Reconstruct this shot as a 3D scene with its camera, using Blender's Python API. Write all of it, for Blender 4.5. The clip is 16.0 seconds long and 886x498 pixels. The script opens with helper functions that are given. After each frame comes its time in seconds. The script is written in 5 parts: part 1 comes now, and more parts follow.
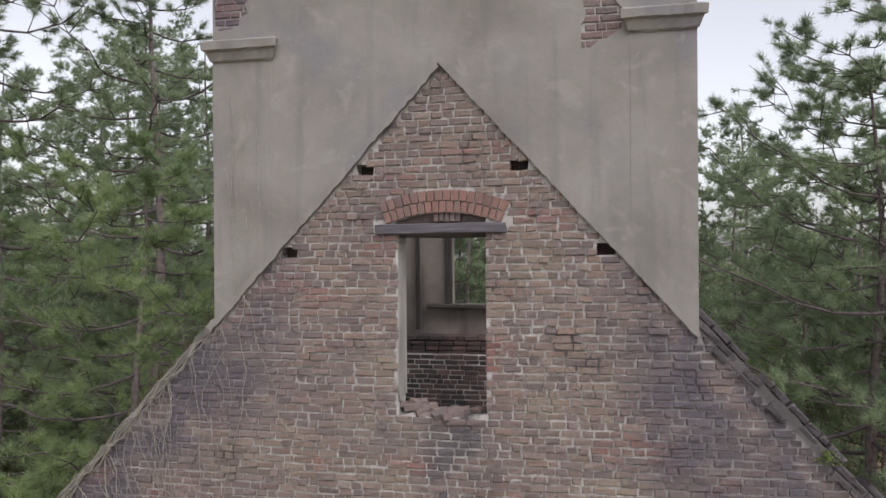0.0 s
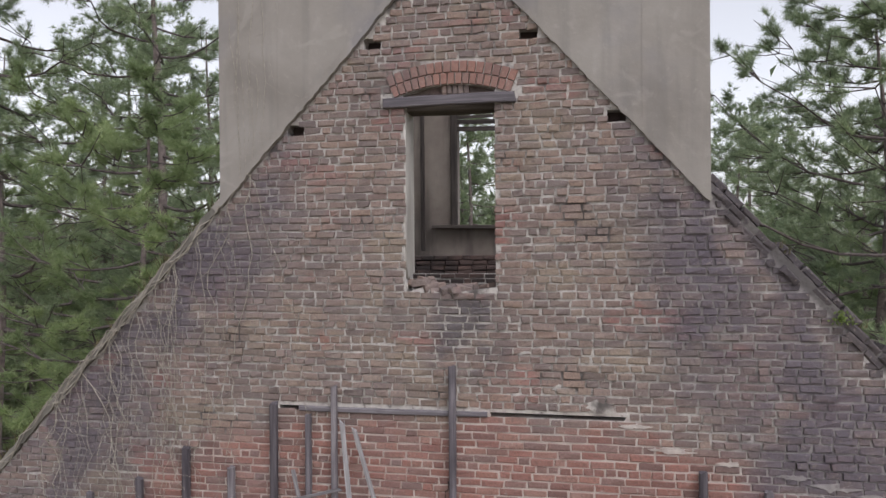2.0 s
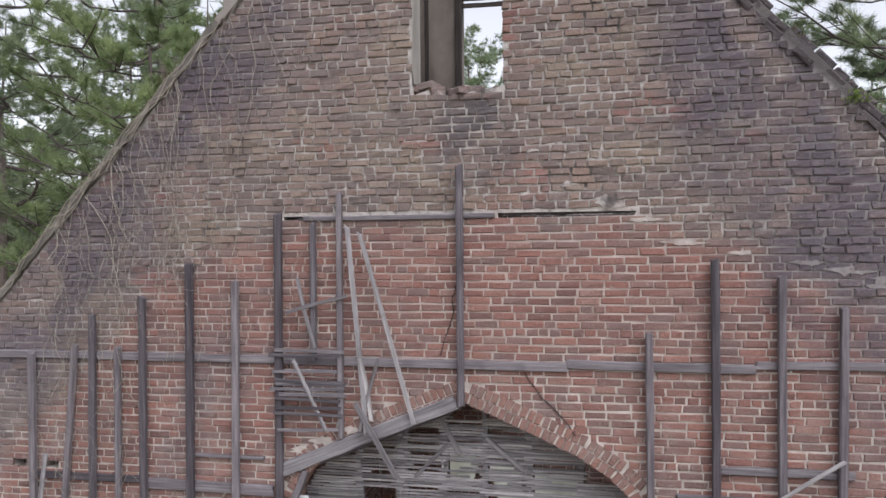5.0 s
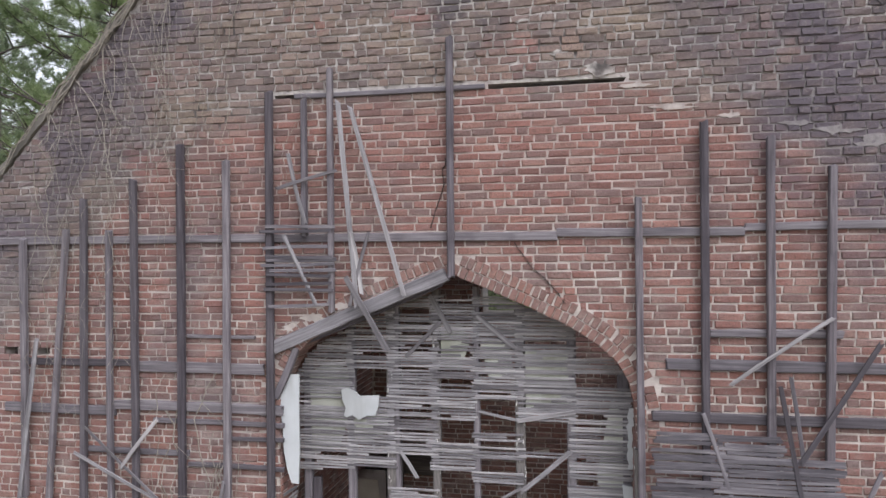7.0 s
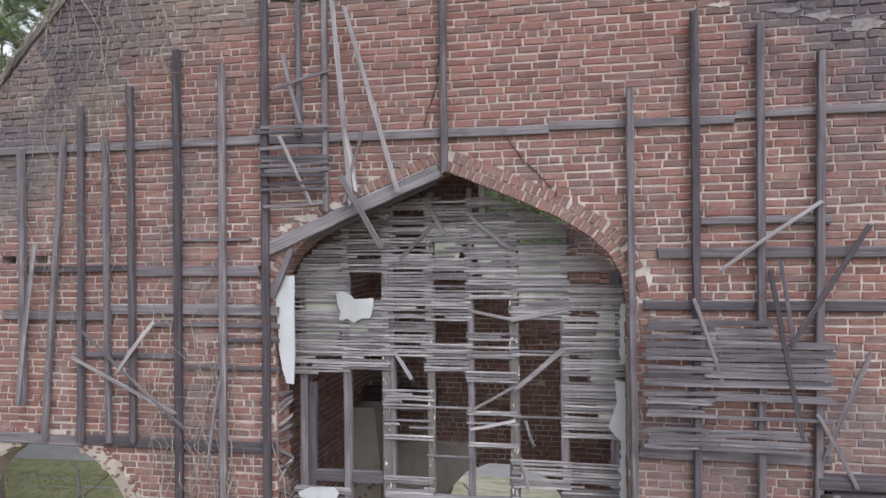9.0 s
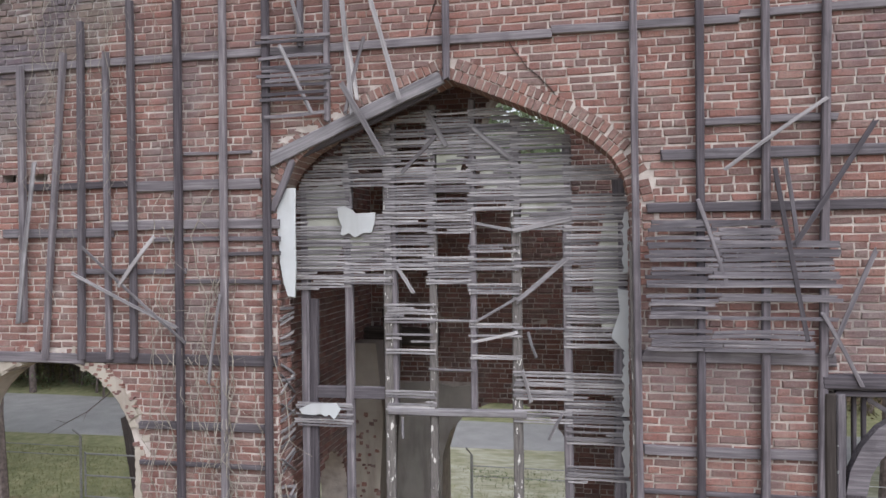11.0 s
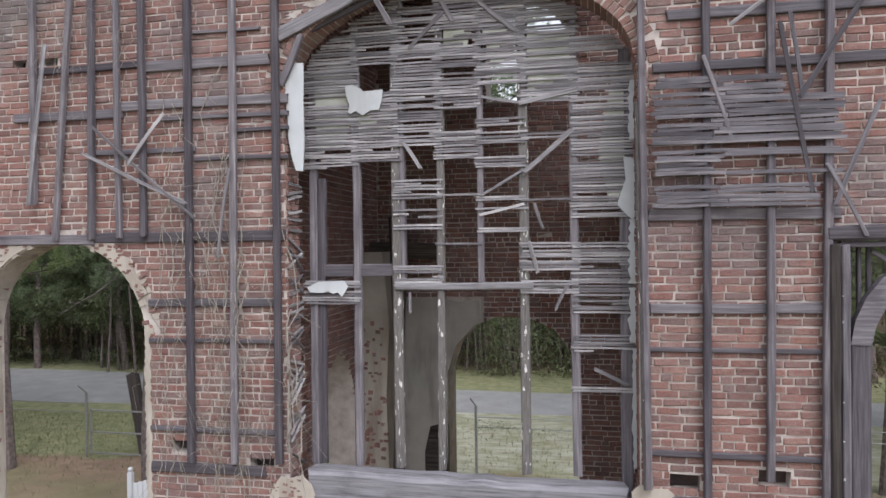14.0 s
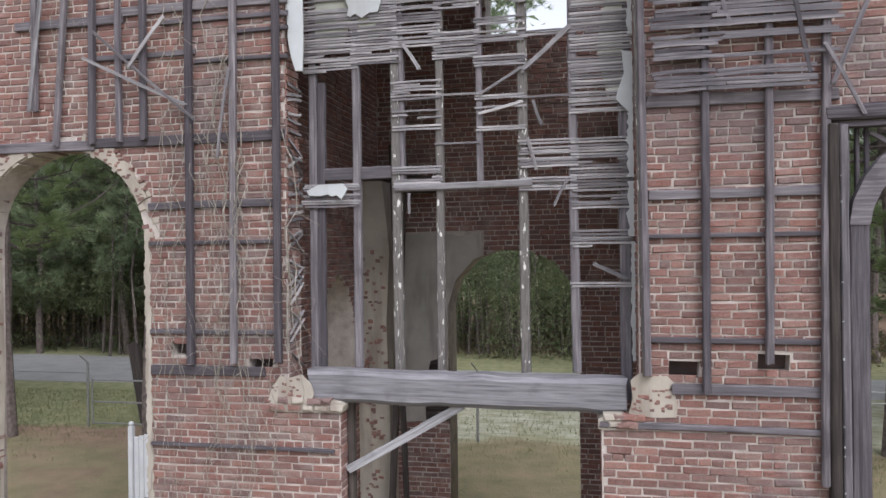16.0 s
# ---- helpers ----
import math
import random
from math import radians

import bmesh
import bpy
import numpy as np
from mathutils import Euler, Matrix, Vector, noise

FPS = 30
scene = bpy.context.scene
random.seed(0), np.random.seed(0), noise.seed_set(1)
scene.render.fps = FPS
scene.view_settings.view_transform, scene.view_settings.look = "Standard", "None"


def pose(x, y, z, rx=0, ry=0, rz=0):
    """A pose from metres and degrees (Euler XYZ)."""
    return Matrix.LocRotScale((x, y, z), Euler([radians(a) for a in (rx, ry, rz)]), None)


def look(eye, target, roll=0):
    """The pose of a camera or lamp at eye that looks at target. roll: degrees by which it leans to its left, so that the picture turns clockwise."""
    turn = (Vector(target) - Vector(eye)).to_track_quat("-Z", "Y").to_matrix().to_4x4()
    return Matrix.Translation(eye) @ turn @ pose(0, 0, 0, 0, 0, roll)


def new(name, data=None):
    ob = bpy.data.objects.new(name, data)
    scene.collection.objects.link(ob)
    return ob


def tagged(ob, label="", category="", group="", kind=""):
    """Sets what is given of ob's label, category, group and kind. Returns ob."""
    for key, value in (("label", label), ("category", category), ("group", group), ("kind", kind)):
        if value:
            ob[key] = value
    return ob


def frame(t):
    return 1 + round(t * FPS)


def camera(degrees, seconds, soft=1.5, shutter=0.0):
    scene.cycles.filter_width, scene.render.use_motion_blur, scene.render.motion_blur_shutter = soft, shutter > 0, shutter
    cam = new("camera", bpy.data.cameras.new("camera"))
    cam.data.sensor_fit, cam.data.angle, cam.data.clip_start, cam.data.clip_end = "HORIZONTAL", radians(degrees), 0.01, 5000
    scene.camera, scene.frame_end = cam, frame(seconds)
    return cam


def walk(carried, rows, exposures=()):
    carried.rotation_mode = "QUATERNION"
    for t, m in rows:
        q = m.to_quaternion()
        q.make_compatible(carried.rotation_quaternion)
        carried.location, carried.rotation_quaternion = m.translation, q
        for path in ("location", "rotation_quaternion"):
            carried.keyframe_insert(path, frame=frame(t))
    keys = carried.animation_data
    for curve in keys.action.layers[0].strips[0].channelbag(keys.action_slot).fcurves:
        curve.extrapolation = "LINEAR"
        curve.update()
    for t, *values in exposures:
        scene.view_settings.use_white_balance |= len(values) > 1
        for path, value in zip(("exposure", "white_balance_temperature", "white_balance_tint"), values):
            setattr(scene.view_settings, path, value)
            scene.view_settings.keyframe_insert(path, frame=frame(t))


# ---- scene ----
cam = camera(62.0, 16.0)
PATH = [
    (0, (1.435, -7.132, 12.258), (1.040, -5.172, 12.253), -0.38),
    (0.5, (1.423, -7.102, 11.966), (1.027, -5.142, 11.960), -0.39),
    (1, (1.434, -7.094, 11.663), (1.037, -5.133, 11.655), -0.40),
    (1.5, (1.380, -7.094, 11.328), (0.984, -5.133, 11.321), -0.41),
    (2, (1.338, -7.072, 11.023), (0.941, -5.112, 11.015), -0.45),
    (2.5, (1.299, -7.077, 10.705), (0.901, -5.117, 10.696), -0.46),
    (3, (1.255, -7.074, 10.372), (0.855, -5.114, 10.364), -0.44),
    (3.5, (1.252, -7.055, 10.057), (0.850, -5.095, 10.046), -0.49),
    (4, (1.251, -7.014, 9.756), (0.849, -5.055, 9.741), -0.50),
    (6.5, (1.290, -6.977, 8.145), (0.892, -5.017, 8.141), -0.53),
    (7, (1.328, -6.988, 7.862), (0.930, -5.028, 7.856), -0.51),
    (7.5, (1.338, -6.970, 7.595), (0.939, -5.010, 7.588), -0.55),
    (8, (1.369, -6.996, 7.310), (0.968, -5.037, 7.305), -0.57),
    (8.5, (1.394, -7.035, 7.034), (0.995, -5.076, 7.036), -0.60),
    (9, (1.405, -7.039, 6.840), (1.004, -5.079, 6.839), -0.59),
    (11.5, (1.369, -6.998, 5.780), (0.964, -5.040, 5.765), -0.62),
    (12, (1.358, -7.002, 5.571), (0.952, -5.044, 5.557), -0.61),
    (12.5, (1.366, -7.034, 5.353), (0.958, -5.076, 5.339), -0.64),
    (13, (1.380, -7.058, 5.136), (0.971, -5.100, 5.121), -0.60),
    (13.5, (1.355, -7.075, 4.939), (0.945, -5.118, 4.925), -0.66),
    (14, (1.337, -7.081, 4.709), (0.926, -5.124, 4.695), -0.69),
    (14.5, (1.329, -7.091, 4.459), (0.917, -5.134, 4.448), -0.70),
    (15, (1.330, -7.097, 4.189), (0.917, -5.140, 4.180), -0.72),
    (15.5, (1.337, -7.089, 3.909), (0.923, -5.133, 3.903), -0.77),
    (16, (1.361, -7.090, 3.612), (0.944, -5.134, 3.614), -0.76),
]
walk(cam, [(t, look(eye, target, roll)) for t, eye, target, roll in PATH], exposures=[(0, 0.46, 6350, 14), (4, 0.56, 6300, 15), (7, 0.73, 6170, 15), (16, 0.80, 6170, 14)])

GROUND = -1.55
APEX, SLOPE_L, SLOPE_R = 14.07, 1.067, 1.105      # the gable's top and the fall of its verges

# ---- light ----
world = bpy.data.worlds.new("overcast")
scene.world = world
world.use_nodes = True
wn, wl = world.node_tree.nodes, world.node_tree.links
sky = wn.new("ShaderNodeTexSky")
sky.sky_type = "NISHITA"
sky.sun_disc = False
sky.sun_elevation, sky.sun_rotation = radians(52), radians(145)
sky.air_density, sky.dust_density = 1.0, 2.0
hue = wn.new("ShaderNodeHueSaturation")
hue.inputs["Saturation"].default_value = 0.2
wl.new(sky.outputs[0], hue.inputs["Color"])
wl.new(hue.outputs[0], wn["Background"].inputs["Color"])
wn["Background"].inputs["Strength"].default_value = 0.15
sun = new("sun", bpy.data.lights.new("sun", "SUN"))
sun.data.energy, sun.data.angle, sun.data.color = 1.2, radians(40), (1.0, 0.985, 0.965)
sun.matrix_world = look((0, 0, 0), (-0.36, 0.50, -0.79))

# ---- materials ----


class Mat:
    """A small wrapper round a node material."""

    def __init__(self, name, rough=0.9, metal=0.0, spec=0.25):
        self.m = bpy.data.materials.new(name)
        self.m.use_nodes = True
        self.n, self.l = self.m.node_tree.nodes, self.m.node_tree.links
        self.b = self.n["Principled BSDF"]
        self.b.inputs["Roughness"].default_value = rough
        self.b.inputs["Metallic"].default_value = metal
        self.b.inputs["Specular IOR Level"].default_value = spec
        self.geo = self.n.new("ShaderNodeNewGeometry")
        self.info = self.n.new("ShaderNodeObjectInfo")
        self.pos = self.geo.outputs["Position"]

    def put(self, sock, val):
        if hasattr(val, "is_linked"):
            self.l.new(val, sock)
        elif isinstance(val, (tuple, list)):
            sock.default_value = (*val, 1) if len(val) == 3 and len(sock.default_value) == 4 else val
        else:
            sock.default_value = val

    def math(self, op, a, b=0.0):
        n = self.n.new("ShaderNodeMath")
        n.operation = op
        self.put(n.inputs[0], a)
        self.put(n.inputs[1], b)
        return n.outputs[0]

    def rand(self):
        r = self.math("MULTIPLY", self.info.outputs["Random"], 13.71)
        return self.math("FRACT", self.math("ADD", r, self.geo.outputs["Random Per Island"]))

    def scaled(self, s):
        n = self.n.new("ShaderNodeVectorMath")
        n.operation = "MULTIPLY"
        self.l.new(self.pos, n.inputs[0])
        n.inputs[1].default_value = s
        return n.outputs[0]

    def noise(self, scale, detail=4.0, vec=None, rough=0.55, dist=0.0):
        n = self.n.new("ShaderNodeTexNoise")
        n.inputs["Scale"].default_value = scale
        n.inputs["Detail"].default_value = detail
        n.inputs["Roughness"].default_value = rough
        n.inputs["Distortion"].default_value = dist
        self.l.new(vec or self.pos, n.inputs["Vector"])
        return n.outputs["Fac"]

    def ramp(self, fac, stops, mode="LINEAR"):
        n = self.n.new("ShaderNodeValToRGB")
        n.color_ramp.interpolation = mode
        els = n.color_ramp.elements
        while len(els) < len(stops):
            els.new(0.5)
        for e, (p, c) in zip(els, stops):
            e.position, e.color = p, (*c, 1)
        self.l.new(fac, n.inputs[0])
        return n.outputs[0]

    def step(self, fac, lo, hi, a=0.0, b=1.0):
        n = self.n.new("ShaderNodeMapRange")
        n.interpolation_type = "SMOOTHSTEP"
        self.put(n.inputs[0], fac)
        for i, v in enumerate((lo, hi, a, b)):
            n.inputs[i + 1].default_value = v
        return n.outputs[0]

    def mix(self, fac, a, b, mode="MIX"):
        n = self.n.new("ShaderNodeMix")
        n.data_type, n.blend_type = "RGBA", mode
        self.put(n.inputs[0], fac)
        self.put(n.inputs[6], a)
        self.put(n.inputs[7], b)
        return n.outputs[2]

    def xyz(self):
        n = self.n.new("ShaderNodeSeparateXYZ")
        self.l.new(self.pos, n.inputs[0])
        return n.outputs

    def bump(self, h, strength=0.4, dist=0.01, prev=None):
        n = self.n.new("ShaderNodeBump")
        n.inputs["Strength"].default_value, n.inputs["Distance"].default_value = strength, dist
        self.l.new(h, n.inputs["Height"])
        if prev:
            self.l.new(prev, n.inputs["Normal"])
        return n.outputs[0]

    def done(self, color, normal=None, rough=None):
        self.put(self.b.inputs["Base Color"], color)
        if normal:
            self.l.new(normal, self.b.inputs["Normal"])
        if rough:
            self.l.new(rough, self.b.inputs["Roughness"])
        return self.m


def weathered(k):
    """0 below the line of the vanished roof, 1 on the open gable above it."""
    x, y, z = k.xyz()
    ax = k.math("MAXIMUM", k.math("SUBTRACT", k.math("ABSOLUTE", x), 1.8), 0.0)
    h = k.math("ADD", k.math("MULTIPLY", ax, 0.42), z)
    h = k.math("ADD", h, k.math("MULTIPLY", k.math("MAXIMUM", k.math("SUBTRACT", k.math("MULTIPLY", x, -1.0), 3.2), 0.0), 0.55))
    h = k.math("ADD", h, k.math("MULTIPLY", k.noise(1.7), 0.7))
    return k.step(h, 9.45, 9.85)


def verge_soot(k):
    """Dark runs of soot and tar under both old roof verges."""
    x, y, z = k.xyz()
    d = k.math("ADD", k.math("MULTIPLY", k.math("ABSOLUTE", x), 1.08), z)
    d = k.math("ADD", d, k.math("MULTIPLY", k.math("MAXIMUM", x, 0.0), 0.30))
    d = k.math("ADD", d, k.math("MULTIPLY", k.noise(0.8, 4), 2.6))
    side = k.step(k.math("ABSOLUTE", x), 1.2, 2.2)
    return k.math("MULTIPLY", k.math("MULTIPLY", k.step(d, 13.3, 14.9), side), k.step(k.noise(1.6, 4, dist=0.5), 0.32, 0.58, 0.15, 0.9))


def brick_material(name="old_brick", zoned=True):
    k = Mat(name, 0.93)
    r = k.rand()
    low = k.ramp(r, [(0.0, (0.145, 0.086, 0.078)), (0.2, (0.200, 0.101, 0.087)), (0.4, (0.248, 0.122, 0.101)), (0.55, (0.212, 0.123, 0.107)),
                     (0.72, (0.168, 0.110, 0.102)), (0.86, (0.270, 0.137, 0.110)), (1.0, (0.235, 0.150, 0.130))])
    up = k.ramp(r, [(0.0, (0.140, 0.112, 0.106)), (0.3, (0.175, 0.136, 0.124)), (0.6, (0.220, 0.166, 0.144)),
                    (0.8, (0.168, 0.126, 0.114)), (0.94, (0.230, 0.165, 0.135)), (1.0, (0.245, 0.200, 0.172))])
    tan = k.ramp(r, [(0.0, (0.165, 0.130, 0.105)), (0.5, (0.245, 0.195, 0.150)), (1.0, (0.205, 0.160, 0.130))])
    rust = k.ramp(r, [(0.0, (0.180, 0.092, 0.082)), (0.5, (0.265, 0.115, 0.097)), (1.0, (0.185, 0.130, 0.118))])
    up = k.mix(k.math("MULTIPLY", k.step(k.noise(1.1, 3, k.scaled((0.8, 1, 1.3))), 0.50, 0.62), 0.8), up, tan)
    up = k.mix(k.math("MULTIPLY", k.step(k.noise(1.5, 3, k.scaled((0.7, 2, 1.2))), 0.56, 0.66), 0.7), up, rust)
    w = weathered(k) if zoned else 0.0
    if not zoned:
        low = k.ramp(r, [(0.0, (0.165, 0.100, 0.088)), (0.5, (0.255, 0.136, 0.110)), (1.0, (0.205, 0.128, 0.112))])
    c = k.mix(w, low, up)
    # reddish and sooty drifts over many bricks
    red = k.math("MULTIPLY", k.step(k.noise(0.9, 3), 0.55, 0.72), k.step(w, 0.0, 1.0, 0.62, 0.3))
    c = k.mix(red, c, k.mix(r, (0.21, 0.098, 0.086), (0.265, 0.14, 0.112)))
    soot = k.math("MULTIPLY", k.step(k.noise(0.55, 4, dist=0.6), 0.52, 0.7), 0.55)
    c = k.mix(soot, c, (0.125, 0.112, 0.122))
    c = k.mix(verge_soot(k), c, (0.092, 0.080, 0.098))
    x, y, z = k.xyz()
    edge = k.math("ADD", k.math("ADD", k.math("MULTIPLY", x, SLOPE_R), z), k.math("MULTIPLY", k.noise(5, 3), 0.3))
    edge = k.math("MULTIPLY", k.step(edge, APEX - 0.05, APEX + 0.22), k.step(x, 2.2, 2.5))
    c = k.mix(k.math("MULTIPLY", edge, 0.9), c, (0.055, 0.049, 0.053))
    run = k.math("MULTIPLY", k.step(k.math("ABSOLUTE", k.math("SUBTRACT", x, 0.12)), 0.55, 0.2), k.math("MULTIPLY", k.step(z, 9.6, 10.0), k.step(z, 10.75, 10.45)))
    c = k.mix(k.math("MULTIPLY", run, k.step(k.noise(2.6, 4), 0.38, 0.6, 0.1, 0.85)), c, (0.082, 0.076, 0.084))
    # lime and lichen bloom, then fine speckle
    lime = k.math("MULTIPLY", k.step(k.noise(9, 6), 0.62, 0.75), k.step(k.noise(1.3, 3), 0.48, 0.62))
    c = k.mix(k.math("MULTIPLY", lime, 0.65), c, (0.43, 0.40, 0.38))
    wash = k.math("MULTIPLY", k.step(k.noise(5.5, 5), 0.42, 0.66), k.step(k.noise(0.7, 3), 0.36, 0.6, 0.12, 0.6))
    c = k.mix(k.math("MULTIPLY", wash, k.math("MULTIPLY", k.step(z, 8.6, 6.8, 0.12, 0.62), k.step(x, 1.0, 2.0, 1.0, 0.6))), c, (0.37, 0.325, 0.30))
    fine = k.noise(48, 6, rough=0.65)
    c = k.mix(k.math("MULTIPLY", k.step(fine, 0.48, 0.66), 0.5), c, (0.085, 0.068, 0.062))
    c = k.mix(k.math("MULTIPLY", k.step(k.noise(31, 6, rough=0.65), 0.55, 0.7), 0.4), c, (0.34, 0.285, 0.25))
    return k.done(c, k.bump(k.noise(40, 6), 0.7, 0.010, k.bump(k.noise(9, 4), 0.7, 0.016)))


def mortar_material():
    k = Mat("lime_mortar", 0.95)
    n = k.noise(6, 6)
    n2 = k.noise(17, 6, rough=0.7)
    low = k.ramp(n, [(0.3, (0.34, 0.295, 0.27)), (0.5, (0.46, 0.410, 0.375)), (0.75, (0.57, 0.525, 0.485))])
    up = k.ramp(n2, [(0.33, (0.10, 0.090, 0.085)), (0.42, (0.33, 0.305, 0.285)), (0.55, (0.42, 0.392, 0.368)), (0.75, (0.53, 0.50, 0.47))])
    up = k.mix(k.step(k.noise(1.9, 4), 0.55, 0.66), up, (0.075, 0.067, 0.064))
    x, y, z = k.xyz()
    low = k.mix(k.math("MULTIPLY", k.step(z, 7.2, 8.6), k.step(k.noise(1.2, 4), 0.35, 0.65, 0.15, 0.6)), low, (0.33, 0.235, 0.21))
    c = k.mix(weathered(k), low, up)
    c = k.mix(k.math("MULTIPLY", verge_soot(k), 0.8), c, (0.13, 0.116, 0.127))
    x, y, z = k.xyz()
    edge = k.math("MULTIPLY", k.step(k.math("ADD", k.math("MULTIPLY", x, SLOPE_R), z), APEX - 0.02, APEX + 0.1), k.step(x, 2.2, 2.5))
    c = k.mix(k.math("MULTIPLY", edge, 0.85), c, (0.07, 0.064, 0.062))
    c = k.mix(k.math("MULTIPLY", k.step(k.noise(0.55, 4, dist=0.6), 0.52, 0.7), 0.55), c, (0.15, 0.14, 0.135))
    return k.done(c, k.bump(k.noise(30, 6), 0.6, 0.012, k.bump(k.noise(7, 3), 0.5, 0.02)))


def stucco_material():
    k = Mat("cement_stucco", 0.92)
    n = k.noise(1.1, 5, dist=0.4)
    c = k.ramp(n, [(0.3, (0.190, 0.172, 0.155)), (0.5, (0.240, 0.220, 0.200)), (0.7, (0.275, 0.255, 0.235))])
    streak = k.noise(1.0, 5, k.scaled((5.0, 5.0, 0.45)))
    c = k.mix(k.math("MULTIPLY", k.step(streak, 0.50, 0.70), 0.34), c, (0.145, 0.134, 0.128))
    c = k.mix(k.math("MULTIPLY", k.step(k.noise(0.8, 3), 0.52, 0.66), 0.6), c, (0.175, 0.168, 0.185))
    c = k.mix(k.math("MULTIPLY", k.step(k.noise(22, 5), 0.58, 0.8), 0.25), c, (0.37, 0.345, 0.31))
    c = k.mix(k.math("MULTIPLY", k.step(k.noise(3.4, 5, dist=0.8), 0.56, 0.68), 0.35), c, (0.32, 0.30, 0.275))
    return k.done(c, k.bump(k.noise(60, 5), 0.25, 0.004, k.bump(k.noise(3, 4), 0.35, 0.03)))


def plaster_material(name, a, b, stain):
    k = Mat(name, 0.85)
    c = k.ramp(k.noise(2.2, 5), [(0.3, a), (0.7, b)])
    streak = k.noise(1.0, 5, k.scaled((4.0, 4.0, 0.6)))
    c = k.mix(k.math("MULTIPLY", k.step(streak, 0.48, 0.7), 0.6), c, stain)
    return k.done(c, k.bump(k.noise(25, 5), 0.3, 0.006))


def wood_material(name, dark, mid, light, rough=0.88):
    """Bare weathered timber; the grain runs along each board's own length."""
    k = Mat(name, rough)
    tc = k.n.new("ShaderNodeTexCoord")
    v = k.n.new("ShaderNodeVectorMath")
    v.operation = "MULTIPLY"
    k.l.new(tc.outputs["Object"], v.inputs[0])
    v.inputs[1].default_value = (1.6, 38.0, 38.0)
    off = k.n.new("ShaderNodeVectorMath")
    k.l.new(v.outputs[0], off.inputs[0])
    r = k.rand()
    k.l.new(k.math("MULTIPLY", r, 40.0), off.inputs[1])
    grain = k.noise(1.0, 6, off.outputs[0], 0.65)
    c = k.ramp(grain, [(0.25, dark), (0.5, mid), (0.75, light)])
    tone = k.ramp(r, [(0.0, (0.46, 0.44, 0.46)), (0.5, (0.85, 0.84, 0.86)), (1.0, (1.15, 1.13, 1.12))])
    c = k.mix(1.0, c, tone, "MULTIPLY")
    c = k.mix(k.math("MULTIPLY", k.step(k.noise(3.0, 4), 0.52, 0.72), 0.45), c, dark)
    return k.done(c, k.bump(grain, 0.55, 0.006))


def painted_wood():
    k = Mat("flaking_paint", 0.8)
    base = k.ramp(k.noise(14, 5, k.scaled((6, 6, 0.5))), [(0.3, (0.085, 0.078, 0.075)), (0.7, (0.19, 0.175, 0.165))])
    c = k.mix(k.step(k.noise(16, 4, k.scaled((1.6, 1.6, 0.45))), 0.61, 0.64), base, (0.62, 0.61, 0.58))
    return k.done(c, k.bump(k.noise(40, 5, k.scaled((4, 4, 0.5))), 0.4, 0.006))


def plain(name, color, vary=0.25, scale=8, rough=0.9, metal=0.0):
    k = Mat(name, rough, metal)
    n = k.noise(scale, 5)
    lo, hi = tuple(v * (1 - vary) for v in color), tuple(v * (1 + vary) for v in color)
    return k.done(k.ramp(n, [(0.3, lo), (0.7, hi)]), k.bump(k.noise(scale * 4, 4), 0.3, 0.006))


def leaf_material(name, stops, translucent=0.55):
    k = Mat(name, 0.75)
    c = k.ramp(k.rand(), stops)
    big = k.noise(0.35, 3)
    c = k.mix(1.0, c, k.ramp(big, [(0.3, (0.7, 0.72, 0.7)), (0.7, (1.15, 1.12, 1.0))]), "MULTIPLY")
    k.done(c)
    tr = k.n.new("ShaderNodeBsdfTranslucent")
    k.l.new(c, tr.inputs["Color"])
    ms = k.n.new("ShaderNodeMixShader")
    ms.inputs[0].default_value = translucent
    k.l.new(k.b.outputs[0], ms.inputs[1])
    k.l.new(tr.outputs[0], ms.inputs[2])
    k.l.new(ms.outputs[0], k.n["Material Output"].inputs["Surface"])
    return k.m


def ground_material():
    k = Mat("ground_cover", 0.97)
    x, y, z = k.xyz()
    n = k.noise(0.5, 5)
    grass = k.ramp(k.noise(3.0, 6), [(0.3, (0.165, 0.176, 0.090)), (0.5, (0.225, 0.230, 0.125)), (0.72, (0.30, 0.285, 0.17))])
    soil = k.ramp(k.noise(2.2, 6), [(0.3, (0.195, 0.135, 0.097)), (0.7, (0.30, 0.215, 0.155))])
    worn = k.ramp(k.noise(1.4, 6), [(0.3, (0.155, 0.140, 0.080)), (0.55, (0.215, 0.185, 0.110)), (0.75, (0.26, 0.20, 0.135))])
    sand = k.ramp(k.noise(2.6, 6, k.scaled((0.5, 1.4, 1.0))), [(0.28, (0.20, 0.205, 0.125)), (0.5, (0.36, 0.352, 0.265)), (0.72, (0.46, 0.45, 0.37))])
    ys = k.math("ADD", y, k.math("MULTIPLY", n, 3.0))
    c = k.mix(k.step(ys, 14.3, 13.6), grass, soil)
    c = k.mix(k.math("MULTIPLY", k.step(ys, 13.0, 11.6), k.step(k.noise(0.7, 5), 0.36, 0.56, 0.35, 1.0)), c, worn)
    c = k.mix(k.math("MULTIPLY", k.step(x, -8.5, -6.0), k.step(ys, 14.6, 13.4)), c, worn)
    sandy = k.math("MULTIPLY", k.step(ys, 13.6, 14.8), k.step(x, -9.0, -6.0))
    sandy = k.math("MULTIPLY", sandy, k.step(k.noise(0.9, 5), 0.34, 0.55, 0.45, 1.0))
    c = k.mix(k.math("MULTIPLY", sandy, k.step(y, 21.0, 20.0)), c, sand)
    c = k.mix(k.step(y, 28.5, 30.5), c, soil)
    return k.done(c, k.bump(k.noise(14, 6), 0.8, 0.05))


